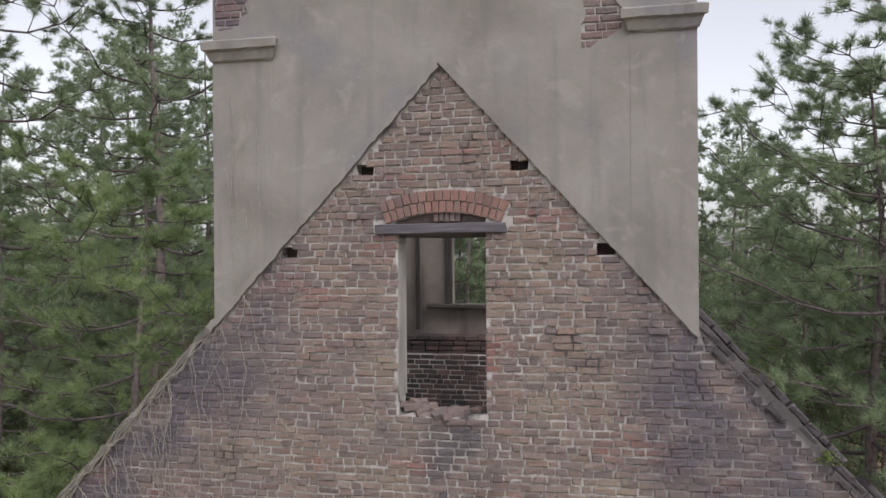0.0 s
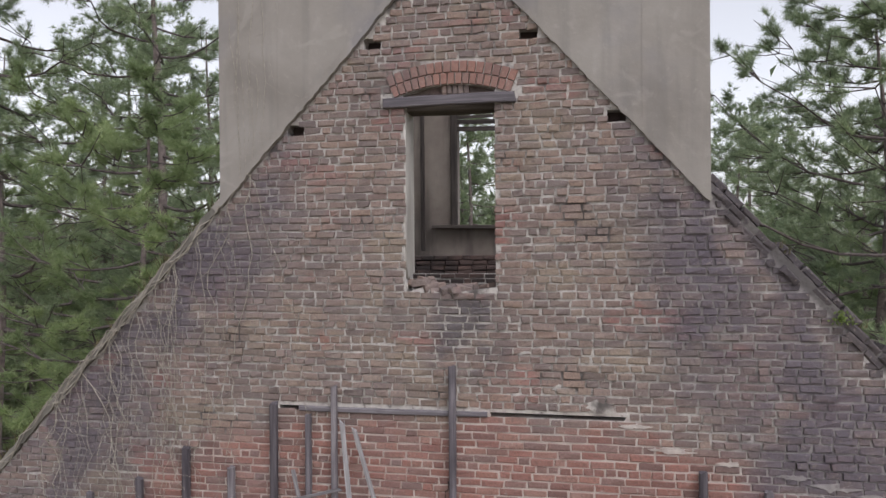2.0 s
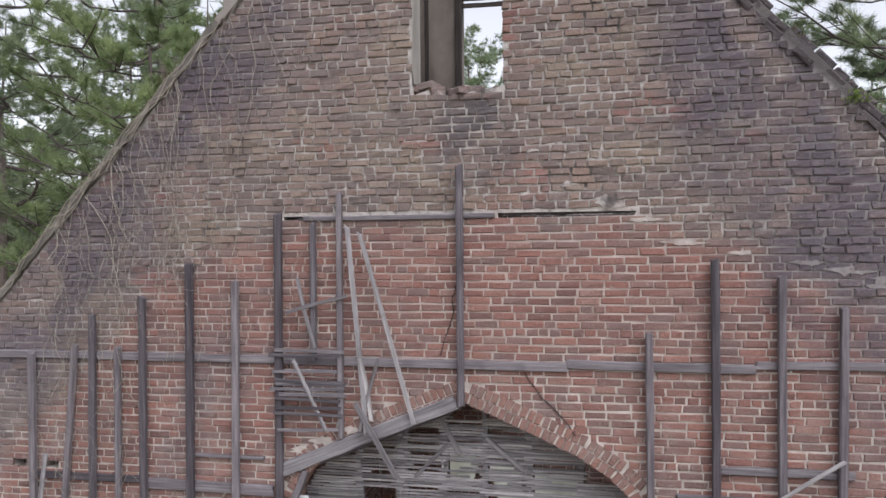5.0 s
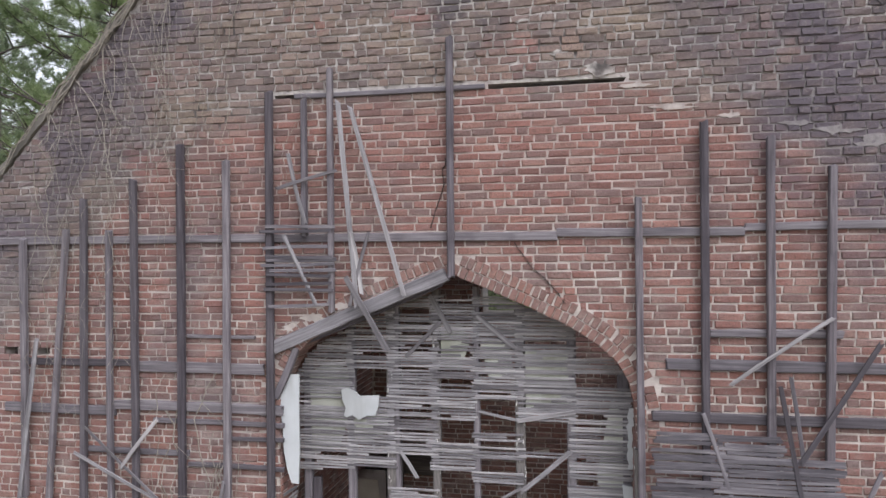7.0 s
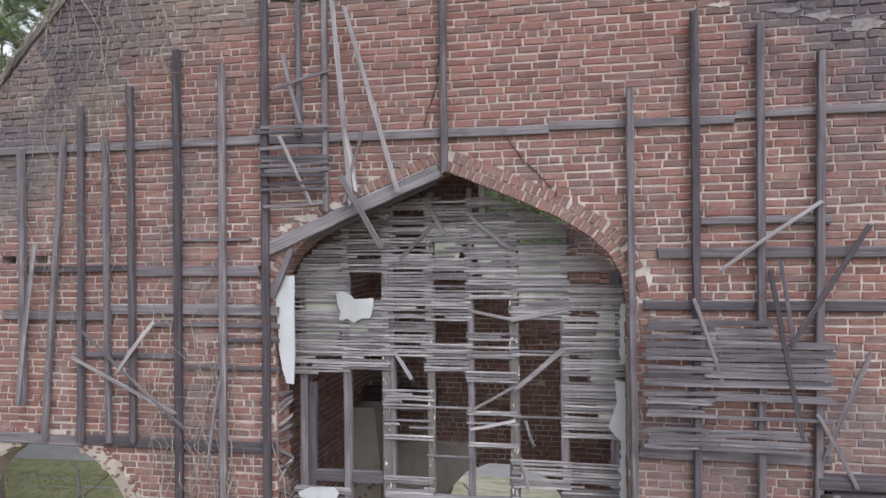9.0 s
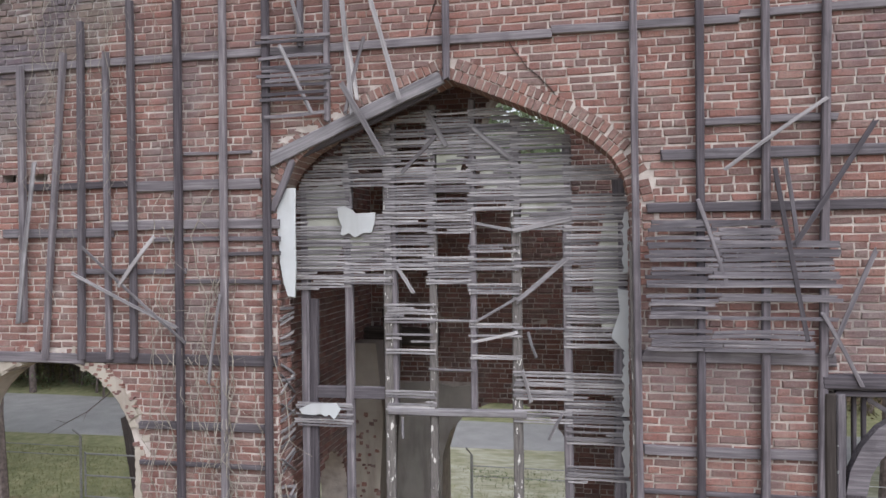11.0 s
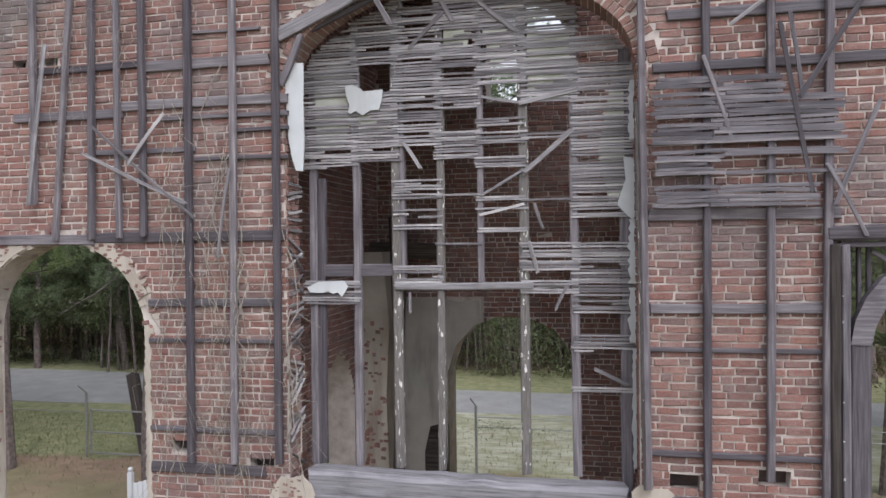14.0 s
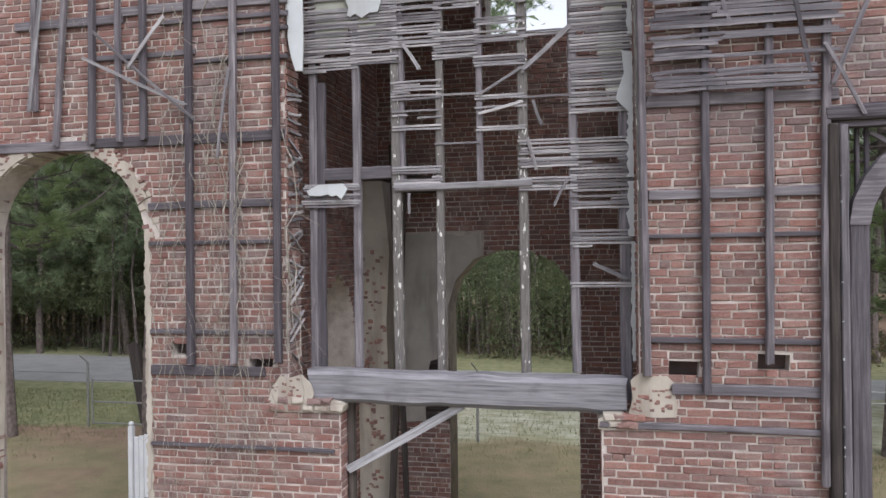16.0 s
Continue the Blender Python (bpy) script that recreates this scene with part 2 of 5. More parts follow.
def asphalt_material():
    k = Mat("worn_asphalt", 0.9)
    c = k.ramp(k.noise(1.2, 5), [(0.3, (0.255, 0.253, 0.253)), (0.7, (0.325, 0.322, 0.32))])
    c = k.mix(k.math("MULTIPLY", k.step(k.noise(30, 4), 0.5, 0.7), 0.4), c, (0.10, 0.10, 0.10))
    return k.done(c, k.bump(k.noise(60, 4), 0.4, 0.006))


ARCH_BRICK = brick_material("orange_red_brick", False)


# very dark brick of the upper room and of the putlog hole backs
def dark_brick():
    k = Mat("dark_brick", 0.95)
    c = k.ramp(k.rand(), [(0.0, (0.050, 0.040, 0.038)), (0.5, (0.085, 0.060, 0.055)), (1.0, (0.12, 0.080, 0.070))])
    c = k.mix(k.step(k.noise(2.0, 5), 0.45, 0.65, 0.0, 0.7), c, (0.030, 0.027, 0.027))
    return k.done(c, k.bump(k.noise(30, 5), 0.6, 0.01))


DARK_BRICK = dark_brick()
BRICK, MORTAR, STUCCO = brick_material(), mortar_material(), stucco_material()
PLASTER = plaster_material("white_plaster", (0.42, 0.438, 0.445), (0.53, 0.55, 0.56), (0.34, 0.345, 0.34))
GREY_PLASTER = plaster_material("grey_plaster", (0.33, 0.31, 0.285), (0.45, 0.425, 0.39), (0.19, 0.175, 0.16))
DARK_PLASTER = plaster_material("dark_plaster", (0.135, 0.112, 0.098), (0.225, 0.195, 0.168), (0.060, 0.052, 0.049))
STUD = wood_material("dark_grey_timber", (0.045, 0.040, 0.046), (0.112, 0.101, 0.112), (0.225, 0.208, 0.222))
WOOD = wood_material("grey_timber", (0.062, 0.057, 0.063), (0.148, 0.136, 0.147), (0.275, 0.258, 0.270))
GREY_LATH = wood_material("grey_lath", (0.052, 0.049, 0.055), (0.140, 0.131, 0.142), (0.270, 0.256, 0.268))
SHRUB_LEAF = leaf_material("evergreen_leaf", [(0.0, (0.15, 0.19, 0.11)), (0.5, (0.235, 0.285, 0.17)), (1.0, (0.33, 0.355, 0.235))])
FRESH = leaf_material("fresh_needles", [(0.0, (0.20, 0.275, 0.135)), (0.5, (0.29, 0.37, 0.19)), (1.0, (0.37, 0.43, 0.25))])
PALE = leaf_material("pale_needles", [(0.0, (0.20, 0.265, 0.165)), (0.5, (0.29, 0.365, 0.235)), (1.0, (0.39, 0.44, 0.31))])
LIMB_BARK = plain("limb_bark", (0.092, 0.076, 0.073), 0.45, 12)
LATH = wood_material("pale_lath", (0.095, 0.091, 0.095), (0.275, 0.266, 0.270), (0.47, 0.460, 0.462))
BEAM = wood_material("beam_timber", (0.095, 0.090, 0.094), (0.295, 0.294, 0.306), (0.46, 0.46, 0.47))
BOARD = wood_material("board_timber", (0.075, 0.071, 0.076), (0.185, 0.178, 0.188), (0.32, 0.31, 0.32))
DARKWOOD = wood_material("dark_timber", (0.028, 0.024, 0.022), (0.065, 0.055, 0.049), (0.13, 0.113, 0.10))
PAINTED = painted_wood()
VINE = plain("dry_vine", (0.27, 0.245, 0.21), 0.3, 20)
BARK = plain("pine_bark", (0.145, 0.118, 0.110), 0.45, 9)
METAL = plain("galvanised_steel", (0.30, 0.30, 0.30), 0.2, 20, 0.5, 0.8)
WHITE = plain("white_paint", (0.72, 0.73, 0.75), 0.06, 4, 0.6)
NEEDLES = leaf_material("pine_needles", [(0.0, (0.13, 0.185, 0.105)), (0.45, (0.20, 0.275, 0.155)), (0.8, (0.275, 0.345, 0.20)), (1.0, (0.33, 0.35, 0.235))])
LEAVES = leaf_material("mixed_leaves", [(0.0, (0.14, 0.19, 0.115)), (0.5, (0.215, 0.28, 0.165)), (0.85, (0.285, 0.335, 0.205)), (1.0, (0.35, 0.34, 0.23))])
BRUSH = leaf_material("dry_brush", [(0.0, (0.10, 0.098, 0.055)), (0.5, (0.16, 0.148, 0.085)), (1.0, (0.25, 0.215, 0.135))])
YARD_GRASS = leaf_material("yard_grass", [(0.0, (0.17, 0.19, 0.09)), (0.5, (0.23, 0.24, 0.125)), (1.0, (0.32, 0.30, 0.18))])
IVY = leaf_material("green_sprig", [(0.0, (0.10, 0.15, 0.045)), (1.0, (0.20, 0.26, 0.09))])
GROUND_MAT, ASPHALT = ground_material(), asphalt_material()

# ---- mesh helpers ----


def mesh_of(name, verts, faces, material):
    me = bpy.data.meshes.new(name)
    me.from_pydata([tuple(map(float, v)) for v in verts], [], faces)
    me.materials.append(material)
    me.update()
    return me


def adopt(ob, parent):
    ob.parent = parent
    ob.matrix_parent_inverse = parent.matrix_basis.inverted()


def child(name, me, parent, label="", kind=""):
    ob = new(name, me)
    adopt(ob, parent)
    return tagged(ob, label=label, kind=kind)


def part(name, bm, material, parent, label=""):
    me = bpy.data.meshes.new(name)
    bm.to_mesh(me)
    bm.free()
    me.materials.append(material)
    return child(name, me, parent, label)


class Pile:
    """Many small solids gathered into one mesh."""

    def __init__(self):
        self.v, self.f, self.n = [], [], 0

    def add(self, verts, faces):
        self.v.append(np.asarray(verts, float))
        self.f += [tuple(i + self.n for i in f) for f in faces]
        self.n += len(verts)

    def mesh(self, name, material):
        return mesh_of(name, np.concatenate(self.v) if self.v else np.zeros((0, 3)), self.f, material)


def slab(name, outline, holes, y0, y1, material):
    """A flat slab in the x-z plane from y0 (front) to y1, with holes right through it."""
    cu = bpy.data.curves.new(name, "CURVE")
    cu.dimensions, cu.fill_mode = "2D", "BOTH"
    cu.extrude = (y1 - y0) / 2
    for loop in (outline, *holes):
        sp = cu.splines.new("POLY")
        sp.points.add(len(loop) - 1)
        for p, (x, z) in zip(sp.points, loop):
            p.co = (x, z, 0, 1)
        sp.use_cyclic_u = True
    ob = bpy.data.objects.new(name, cu)
    me = bpy.data.meshes.new_from_object(ob)
    bpy.data.objects.remove(ob)
    bpy.data.curves.remove(cu)
    me.transform(Matrix.Translation((0, (y0 + y1) / 2, 0)) @ Matrix.Rotation(radians(90), 4, "X"))
    me.materials.clear()
    me.materials.append(material)
    me.name = name
    return me


def side_slab(name, outline, holes, x0, x1, material):
    """The same in the y-z plane, between x0 and x1."""
    me = slab(name, outline, holes, x0, x1, material)
    me.transform(Matrix(((0, 1, 0, 0), (1, 0, 0, 0), (0, 0, 1, 0), (0, 0, 0, 1))))
    me.flip_normals()
    return me


BOX_FACES = [(0, 1, 2, 3), (4, 5, 1, 0), (5, 6, 2, 1), (6, 7, 3, 2), (7, 4, 0, 3), (8, 9, 5, 4), (9, 10, 6, 5), (10, 11, 7, 6), (11, 8, 4, 7)]


def brick_solid(x0, x1, z0, z1, front, back, rng, wear=0.006, chamfer=0.007):
    """A brick with a worn, chamfered face towards -y; its bed lies in the wall."""
    j = lambda s: rng.uniform(-s, s)
    c = chamfer
    a = [(x0 + c + j(wear), front + j(wear * 0.5), z0 + c + j(wear * 0.6)), (x1 - c + j(wear), front + j(wear * 0.5), z0 + c + j(wear * 0.6)),
         (x1 - c + j(wear), front + j(wear * 0.5), z1 - c + j(wear * 0.6)), (x0 + c + j(wear), front + j(wear * 0.5), z1 - c + j(wear * 0.6))]
    m = front + c
    k = wear * 0.6
    b = [(x0 + j(k), m, z0 + j(k)), (x1 + j(k), m, z0 + j(k)), (x1 + j(k), m, z1 + j(k)), (x0 + j(k), m, z1 + j(k))]
    d = [(x, back, z) for x, _, z in b]
    return a + b + d, BOX_FACES


def board_mesh(name, length, width, depth, material, seed=0, ragged=0.3, bow=0.006):
    """A weathered board along x, with softened arrises, a slight bow and splintered ends."""
    rng = random.Random(seed)
    seg = max(2, min(14, int(length / 0.22) + 1))
    c = min(width, depth) * 0.16
    ring = [(-depth / 2, -width / 2 + c), (-depth / 2, width / 2 - c), (-depth / 2 + c, width / 2), (depth / 2 - c, width / 2),
            (depth / 2, width / 2 - c), (depth / 2, -width / 2 + c), (depth / 2 - c, -width / 2), (-depth / 2 + c, -width / 2)]
    verts, faces = [], []
    by, bz = rng.uniform(-bow, bow), rng.uniform(-bow, bow)
    for i in range(seg + 1):
        s = i / seg
        curve = math.sin(math.pi * s)
        dz = bz * curve * 1.5 + rng.uniform(-1, 1) * width * 0.025
        wide = 1 + rng.uniform(-0.05, 0.04)
        for y, z in ring:
            x = s * length
            if i in (0, seg):
                x += rng.uniform(-1, 1) * width * ragged * 0.5
            verts.append((x, y + by * curve, z * wide + dz + rng.uniform(-1, 1) * width * 0.012))
    for i in range(seg):
        for q in range(8):
            a, b = i * 8 + q, i * 8 + (q + 1) % 8
            faces.append((a, b, b + 8, a + 8))
    faces.append(tuple(range(7, -1, -1)))
    faces.append(tuple(seg * 8 + q for q in range(8)))
    return mesh_of(name, verts, faces, material)


def along(p0, p1):
    """The pose of a board from p0 to p1 whose flat side faces -y as far as it can."""
    a, b = Vector(p0), Vector(p1)
    x = (b - a).normalized()
    y = Vector((0, 1, 0)) if abs(x.y) < 0.9 else Vector((1, 0, 0))
    z = x.cross(y).normalized()
    y = z.cross(x)
    m = Matrix((x, y, z)).transposed().to_4x4()
    m.translation = a
    return m


SEED = [100]


def board(name, p0, p1, width, depth, material, parent=None, label="", category="", group="", **kw):
    SEED[0] += 1
    me = board_mesh(name, (Vector(p1) - Vector(p0)).length, width, depth, material, SEED[0], **kw)
    ob = new(name, me)
    ob.matrix_world = along(p0, p1)
    if parent:
        adopt(ob, parent)
    return tagged(ob, label, category, group)


def tube(points, radii, sides=6):
    """A bent, tapering round stem through the points."""
    pts = [Vector(p) for p in points]
    verts, faces = [], []
    for i, p in enumerate(pts):
        d = (pts[min(i + 1, len(pts) - 1)] - pts[max(i - 1, 0)]).normalized()
        u = d.cross(Vector((0.3, 0.2, 1)) if abs(d.z) < 0.9 else Vector((1, 0.1, 0))).normalized()
        w = d.cross(u)
        for q in range(sides):
            a = 2 * math.pi * q / sides
            verts.append(p + (u * math.cos(a) + w * math.sin(a)) * radii[i])
    for i in range(len(pts) - 1):
        for q in range(sides):
            a, b = i * sides + q, i * sides + (q + 1) % sides
            faces.append((a, b, b + sides, a + sides))
    return verts, faces


def empty(name, at=(0, 0, 0), **tags):
    ob = new(name)
    ob.location = at
    return tagged(ob, **tags)

# ---- front gable wall: shape ----
COURSE, STRETCH = 0.0755, 0.222
TOWER_L, TOWER_R, TOWER_TOP = -2.45, 2.40, 16.6
FOOT = GROUND - 0.3
INTRADOS = [(0.0, 7.60), (0.44, 7.415), (0.82, 7.25), (1.09, 7.125), (1.37, 6.945), (1.54, 6.79), (1.65, 6.60), (1.70, 6.38), (1.71, 6.0)]
ARCH_L = (-4.48, 3.75, 1.05, 1.03)          # side arch: centre x, spring, half span, rise
SEG_Z, SEG_R = 11.065, 1.535                  # flat brick arch over the gable window


def arc(cx, cz, rx, rz, n=18):
    return [(cx - rx * math.cos(math.pi * i / n), cz + rz * math.sin(math.pi * i / n)) for i in range(n + 1)]


def verge_r(x):
    """The top of the broken verge on the side towards +x."""
    return 14.17 - 1.074 * x


centre_right = INTRADOS
centre_left = [(-x * 1.80 / 1.70, z) for x, z in reversed(INTRADOS[1:])]
outline = [(-6.6, FOOT), (ARCH_L[0] - ARCH_L[2], FOOT), *arc(*ARCH_L), (ARCH_L[0] + ARCH_L[2], FOOT), (-1.25, FOOT), (-1.25, 2.08), (-1.80, 2.08),
           *centre_left, *centre_right, (1.70, 2.0), (1.35, 2.0), (1.35, FOOT), (3.45, FOOT), (3.45, 4.73), (5.0, 4.73), (5.0, FOOT),
           (5.6, FOOT), (5.6, verge_r(5.6)), (TOWER_R, verge_r(TOWER_R)), (TOWER_R, TOWER_TOP), (TOWER_L, TOWER_TOP),
           (TOWER_L, APEX + 0.04 + SLOPE_L * TOWER_L), (-6.6, APEX + 0.04 - SLOPE_L * 6.6)]
seg_top = [(x, SEG_Z + math.sqrt(SEG_R ** 2 - x * x)) for x in (0.424, 0.25, 0.08, -0.08, -0.25, -0.486)]
window_hole = [(-0.486, 10.56), (-0.30, 10.62), (-0.1, 10.55), (0.12, 10.58), (0.424, 10.62), *seg_top]
PUTLOGS = [(0.75, 13.05), (-0.80, 13.04), (1.57, 12.23), (-1.62, 12.21), (-3.0, 2.60), (-2.10, 2.46), (2.10, 2.48), (2.87, 2.555), (1.53, 1.69), (-4.55, 6.78), (-4.95, 6.76)]


def hole_size(z):
    return (0.12, 0.065) if 2 < z < 3 else (0.075, 0.045)


slots = [[(x - a, z - b), (x + a - 0.005, z - b + 0.005), (x + a + 0.005, z + b - 0.005), (x - a + 0.005, z + b)] for x, z in PUTLOGS for a, b in [(hole_size(z)[0] + 0.016, hole_size(z)[1] + 0.014)] if abs(x) < 2.0 or z < 3 or z > 6]
slots += [[(0.36, 9.362), (1.62, 9.37), (1.64, 9.41), (0.36, 9.412)], [(-1.82, 9.36), (-1.58, 9.36), (-1.58, 9.41), (-1.82, 9.41)]]
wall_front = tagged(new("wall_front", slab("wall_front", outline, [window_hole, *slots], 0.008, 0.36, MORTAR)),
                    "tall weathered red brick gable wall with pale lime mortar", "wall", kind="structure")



def polyline_distance(x, z, pts):
    best = 9.0
    for (ax, az), (bx, bz) in zip(pts, pts[1:]):
        dx, dz = bx - ax, bz - az
        t = max(0, min(1, ((x - ax) * dx + (z - az) * dz) / (dx * dx + dz * dz)))
        best = min(best, math.hypot(x - ax - t * dx, z - az - t * dz))
    return best


ring_right = centre_right
ring_left = centre_left + [(0.0, 7.60)]


def laid(x, z):
    """Whether plain brickwork shows at this place on the front of the wall."""
    if z > APEX - 0.05 - (SLOPE_R * x if x > 0 else -SLOPE_L * x) + (0.09 if x > 2.42 else 0):
        return False
    if -0.47 < x < 0.41 and 10.56 < z < 12.5:
        return False
    if -0.69 < x < 0.63 and 12.37 < z < 12.52:
        return False
    if abs(x) < 0.62 and 12.4 < z and math.hypot(x, z - SEG_Z) < SEG_R + 0.235:
        return False
    cx, cz, rx, rz = ARCH_L
    if abs(x - cx) < rx + 0.02 and z < cz:
        return False
    if z >= cz and ((x - cx) / (rx + 0.17)) ** 2 + ((z - cz) / (rz + 0.12)) ** 2 < 1:
        return False
    if 3.40 < x < 5.05 and z < 4.78:
        return False
    if z < 2.08:
        return not -1.25 < x < 1.35
    if -1.80 < x < 1.70 and z < 6.0:
        return False
    if z >= 6.0 and -1.80 < x < 1.70:
        pts = centre_right if x > 0 else ring_left
        for (ax, az), (bx, bz) in zip(pts, pts[1:]):
            if min(ax, bx) <= x <= max(ax, bx) and z < az + (bz - az) * (x - ax) / ((bx - ax) or 1e-6):
                return False
    if 6.0 < z < 8.0 and (polyline_distance(x, z, ring_right) < 0.205 or polyline_distance(x, z, ring_left) < 0.205):
        return False
    if -1.85 < x < 1.65 and 9.355 < z < 9.415:
        return False
    for px, pz in PUTLOGS:
        if abs(x - px) < hole_size(pz)[0] + 0.01 and abs(z - pz) < hole_size(pz)[1] + 0.005:
            return False
    return True


def roof_line(x):
    return 9.42 - 0.42 * max(abs(x) - 1.8, 0)


def runs(test, x0, x1, z, step=0.012):
    n = int((x1 - x0) / step)
    out, start = [], None
    for i in range(n + 1):
        x = x0 + i * step
        ok = i < n and test(x, z)
        if ok and start is None:
            start = x
        if not ok and start is not None:
            if x - start > 0.05:
                out.append((start, x))
            start = None
    return out


def courses(test, x0, x1, z0, z1, rng, irregular=None):
    """Every brick of a wall in common bond: (x0, x1, z0, z1, weathered)."""
    row = 0
    z = z0
    while z < z1:
        heads = row % 8 == 3
        for a, b in runs(test, x0, x1, z + COURSE / 2):
            pitch = 0.108 if heads else (0.232 if z < 2.0 else STRETCH)
            x = a - ((a * 7.3 + row * 0.117 + (0.03 * math.sin(row * 1.7))) % pitch)
            while x < b:
                w = pitch * rng.uniform(0.93, 1.07)
                if not heads and z > 2.0 and rng.random() < 0.11:
                    w = 0.112
                if irregular and irregular(x, z):
                    w = rng.choice((STRETCH, 0.20, 0.18, 0.108, 0.205, 0.115, 0.14, 0.105, 0.12))
                g = rng.uniform(0.005, 0.0105) if irregular and irregular(x, z) else rng.uniform(0.0035, 0.008)
                lo, hi = max(x, a) + g, min(x + w, b) - g
                if hi - lo > 0.035:
                    tilt = rng.uniform(-0.003, 0.003) + 0.007 * math.sin(lo * 0.9 + z * 0.5) + 0.004 * math.sin(lo * 2.7 + row)
                    up = bool(irregular and irregular(lo, z))
                    yield lo, hi, z + 0.006 + tilt, z + COURSE - 0.006 + tilt, up
                x += w
        z += COURSE
        row += 1


rng = random.Random(5)
weather = lambda x, z: z > roof_line(x) + 0.12 * math.sin(x * 5.0)
near_bricks, far_bricks = [], Pile()
for x0, x1, z0, z1, up in courses(laid, -6.5, 5.5, GROUND - 0.1, APEX, rng, weather):
    if 1.80 < x0 and x1 < 3.32 and 1.25 < z0 < 4.7:
        near_bricks.append((x0, x1, z0, z1))
        continue
    if up:
        front = rng.uniform(-0.011, -0.002) if rng.random() < 0.84 else rng.uniform(-0.024, 0.004)
        far_bricks.add(*brick_solid(x0 + 0.002, x1 - 0.002, z0 + 0.002, z1 - 0.002, front, 0.03, rng, 0.013, 0.006))
    else:
        far_bricks.add(*brick_solid(x0 + 0.0022, x1 - 0.0022, z0 + 0.0014, z1 - 0.0014, rng.uniform(-0.005, 0.002), 0.03, rng, 0.009, 0.006))
# bricks bared where the stucco has fallen
for x0, x1, z0, z1, up in courses(lambda x, z: (x < -2.03 and z > 14.5) or (1.33 < x < 1.80 and z > 14.1), -2.44, 1.80, 14.06, 15.1, rng):
    far_bricks.add(*brick_solid(x0, x1, z0, z1, rng.uniform(-0.008, 0.002), 0.03, rng, 0.008, 0.009))
child("brickwork", far_bricks.mesh("brickwork", BRICK), wall_front, "worn red and grey-brown bricks in common bond", "stuff")


def wedge(c0, c1, r0, r1, a0, a1, front, back, rng, scale=(1, 1)):
    """One arch brick between two angles and radii round (c0, c1)."""
    pts = []
    for inset, y in ((0.006, front), (0.0, front + 0.007), (0.0, back)):
        for a, r in ((a0, r0), (a1, r0), (a1, r1), (a0, r1)):
            am, rm = (a0 + a1) / 2, (r0 + r1) / 2
            aa = a + (am - a) * inset * 8
            rr = r + (rm - r) * inset * 8
            pts.append((c0 + scale[0] * rr * math.sin(aa) + rng.uniform(-.003, .003), y + rng.uniform(-.002, .002), c1 + scale[1] * rr * math.cos(aa) + rng.uniform(-.003, .003)))
    return pts, BOX_FACES


# backs closing the putlog holes, with the holes' shade put into their dark colour
for px, pz in PUTLOGS:
    child("hole_back", slab("hole_back", [(px - 0.16, pz - 0.11), (px + 0.16, pz - 0.11), (px + 0.16, pz + 0.11), (px - 0.16, pz + 0.11)], [], 0.17, 0.22, DARK_BRICK), wall_front)
child("infill", slab("infill", [(-0.47, 12.47), (0.41, 12.47), (0.41, 12.56), (-0.03, 12.61), (-0.47, 12.56)], [], 0.09, 0.2, BRICK), wall_front)
# flat arch of two rowlock rings over the gable window
for r0 in (SEG_R + 0.004, SEG_R + 0.119):
    n = 17 if r0 < SEG_R + 0.1 else 16
    for i in range(n):
        a = -0.385 + 0.77 * i / n
        v, f = wedge(0, SEG_Z, r0, r0 + 0.105, a + 0.004, a + 0.77 / n - 0.004, -0.022, 0.05, rng)
        child("arch_brick", mesh_of("arch_brick", v, f, ARCH_BRICK), wall_front)
for i, x in enumerate((-0.10, -0.045, 0.01, 0.065, 0.12)):
    v, f = brick_solid(x, x + 0.048, 12.51, 12.60 - abs(x) * 0.05, 0.02, 0.12, rng)
    child("infill_brick", mesh_of("infill_brick", v, f, BRICK), wall_front)


def along_ring(pts, pitch):
    """Points and outward directions at even steps along a polyline."""
    out, left = [], 0.0
    for (ax, az), (bx, bz) in zip(pts, pts[1:]):
        d = math.hypot(bx - ax, bz - az)
        t = left
        while t < d:
            nx, nz = -(bz - az) / d, (bx - ax) / d
            out.append((ax + (bx - ax) * t / d, az + (bz - az) * t / d, nx, nz))
            t += pitch
        left = t - d
    return out


# pointed centre arch: two rings of bricks on edge, the inner one as deep as the wall
for low, high, back, shift in ((-0.006, 0.096, 0.36, 0.0), (0.106, 0.208, 0.16, 0.5)):
    grow = 1.0 + 0.02 * (shift > 0)
    for x, z, nx, nz in along_ring(ring_left + centre_right[1:], 0.0745):
        tx, tz = nz, -nx
        x, z = x + tx * 0.0745 * shift, z + tz * 0.0745 * shift
        skew, proud = rng.uniform(-.004, .004), rng.uniform(-0.013, -0.003)
        v = []
        for inset, y in ((0.006, proud), (0.0, proud + 0.008), (0.0, back)):
            for s, r in ((-0.029, low), (0.029, low), (0.0305 * grow, high), (-0.0305 * grow, high)):
                s2, r2 = (s + skew) * (1 - inset * 26), r + ((low + high) / 2 - r) * inset * 14
                v.append((x + tx * s2 + nx * r2 + rng.uniform(-.005, .005), y + rng.uniform(-.002, .002), z + tz * s2 + nz * r2 + rng.uniform(-.005, .005)))
        child("arch_brick", mesh_of("arch_brick", v, BOX_FACES, ARCH_BRICK), wall_front)
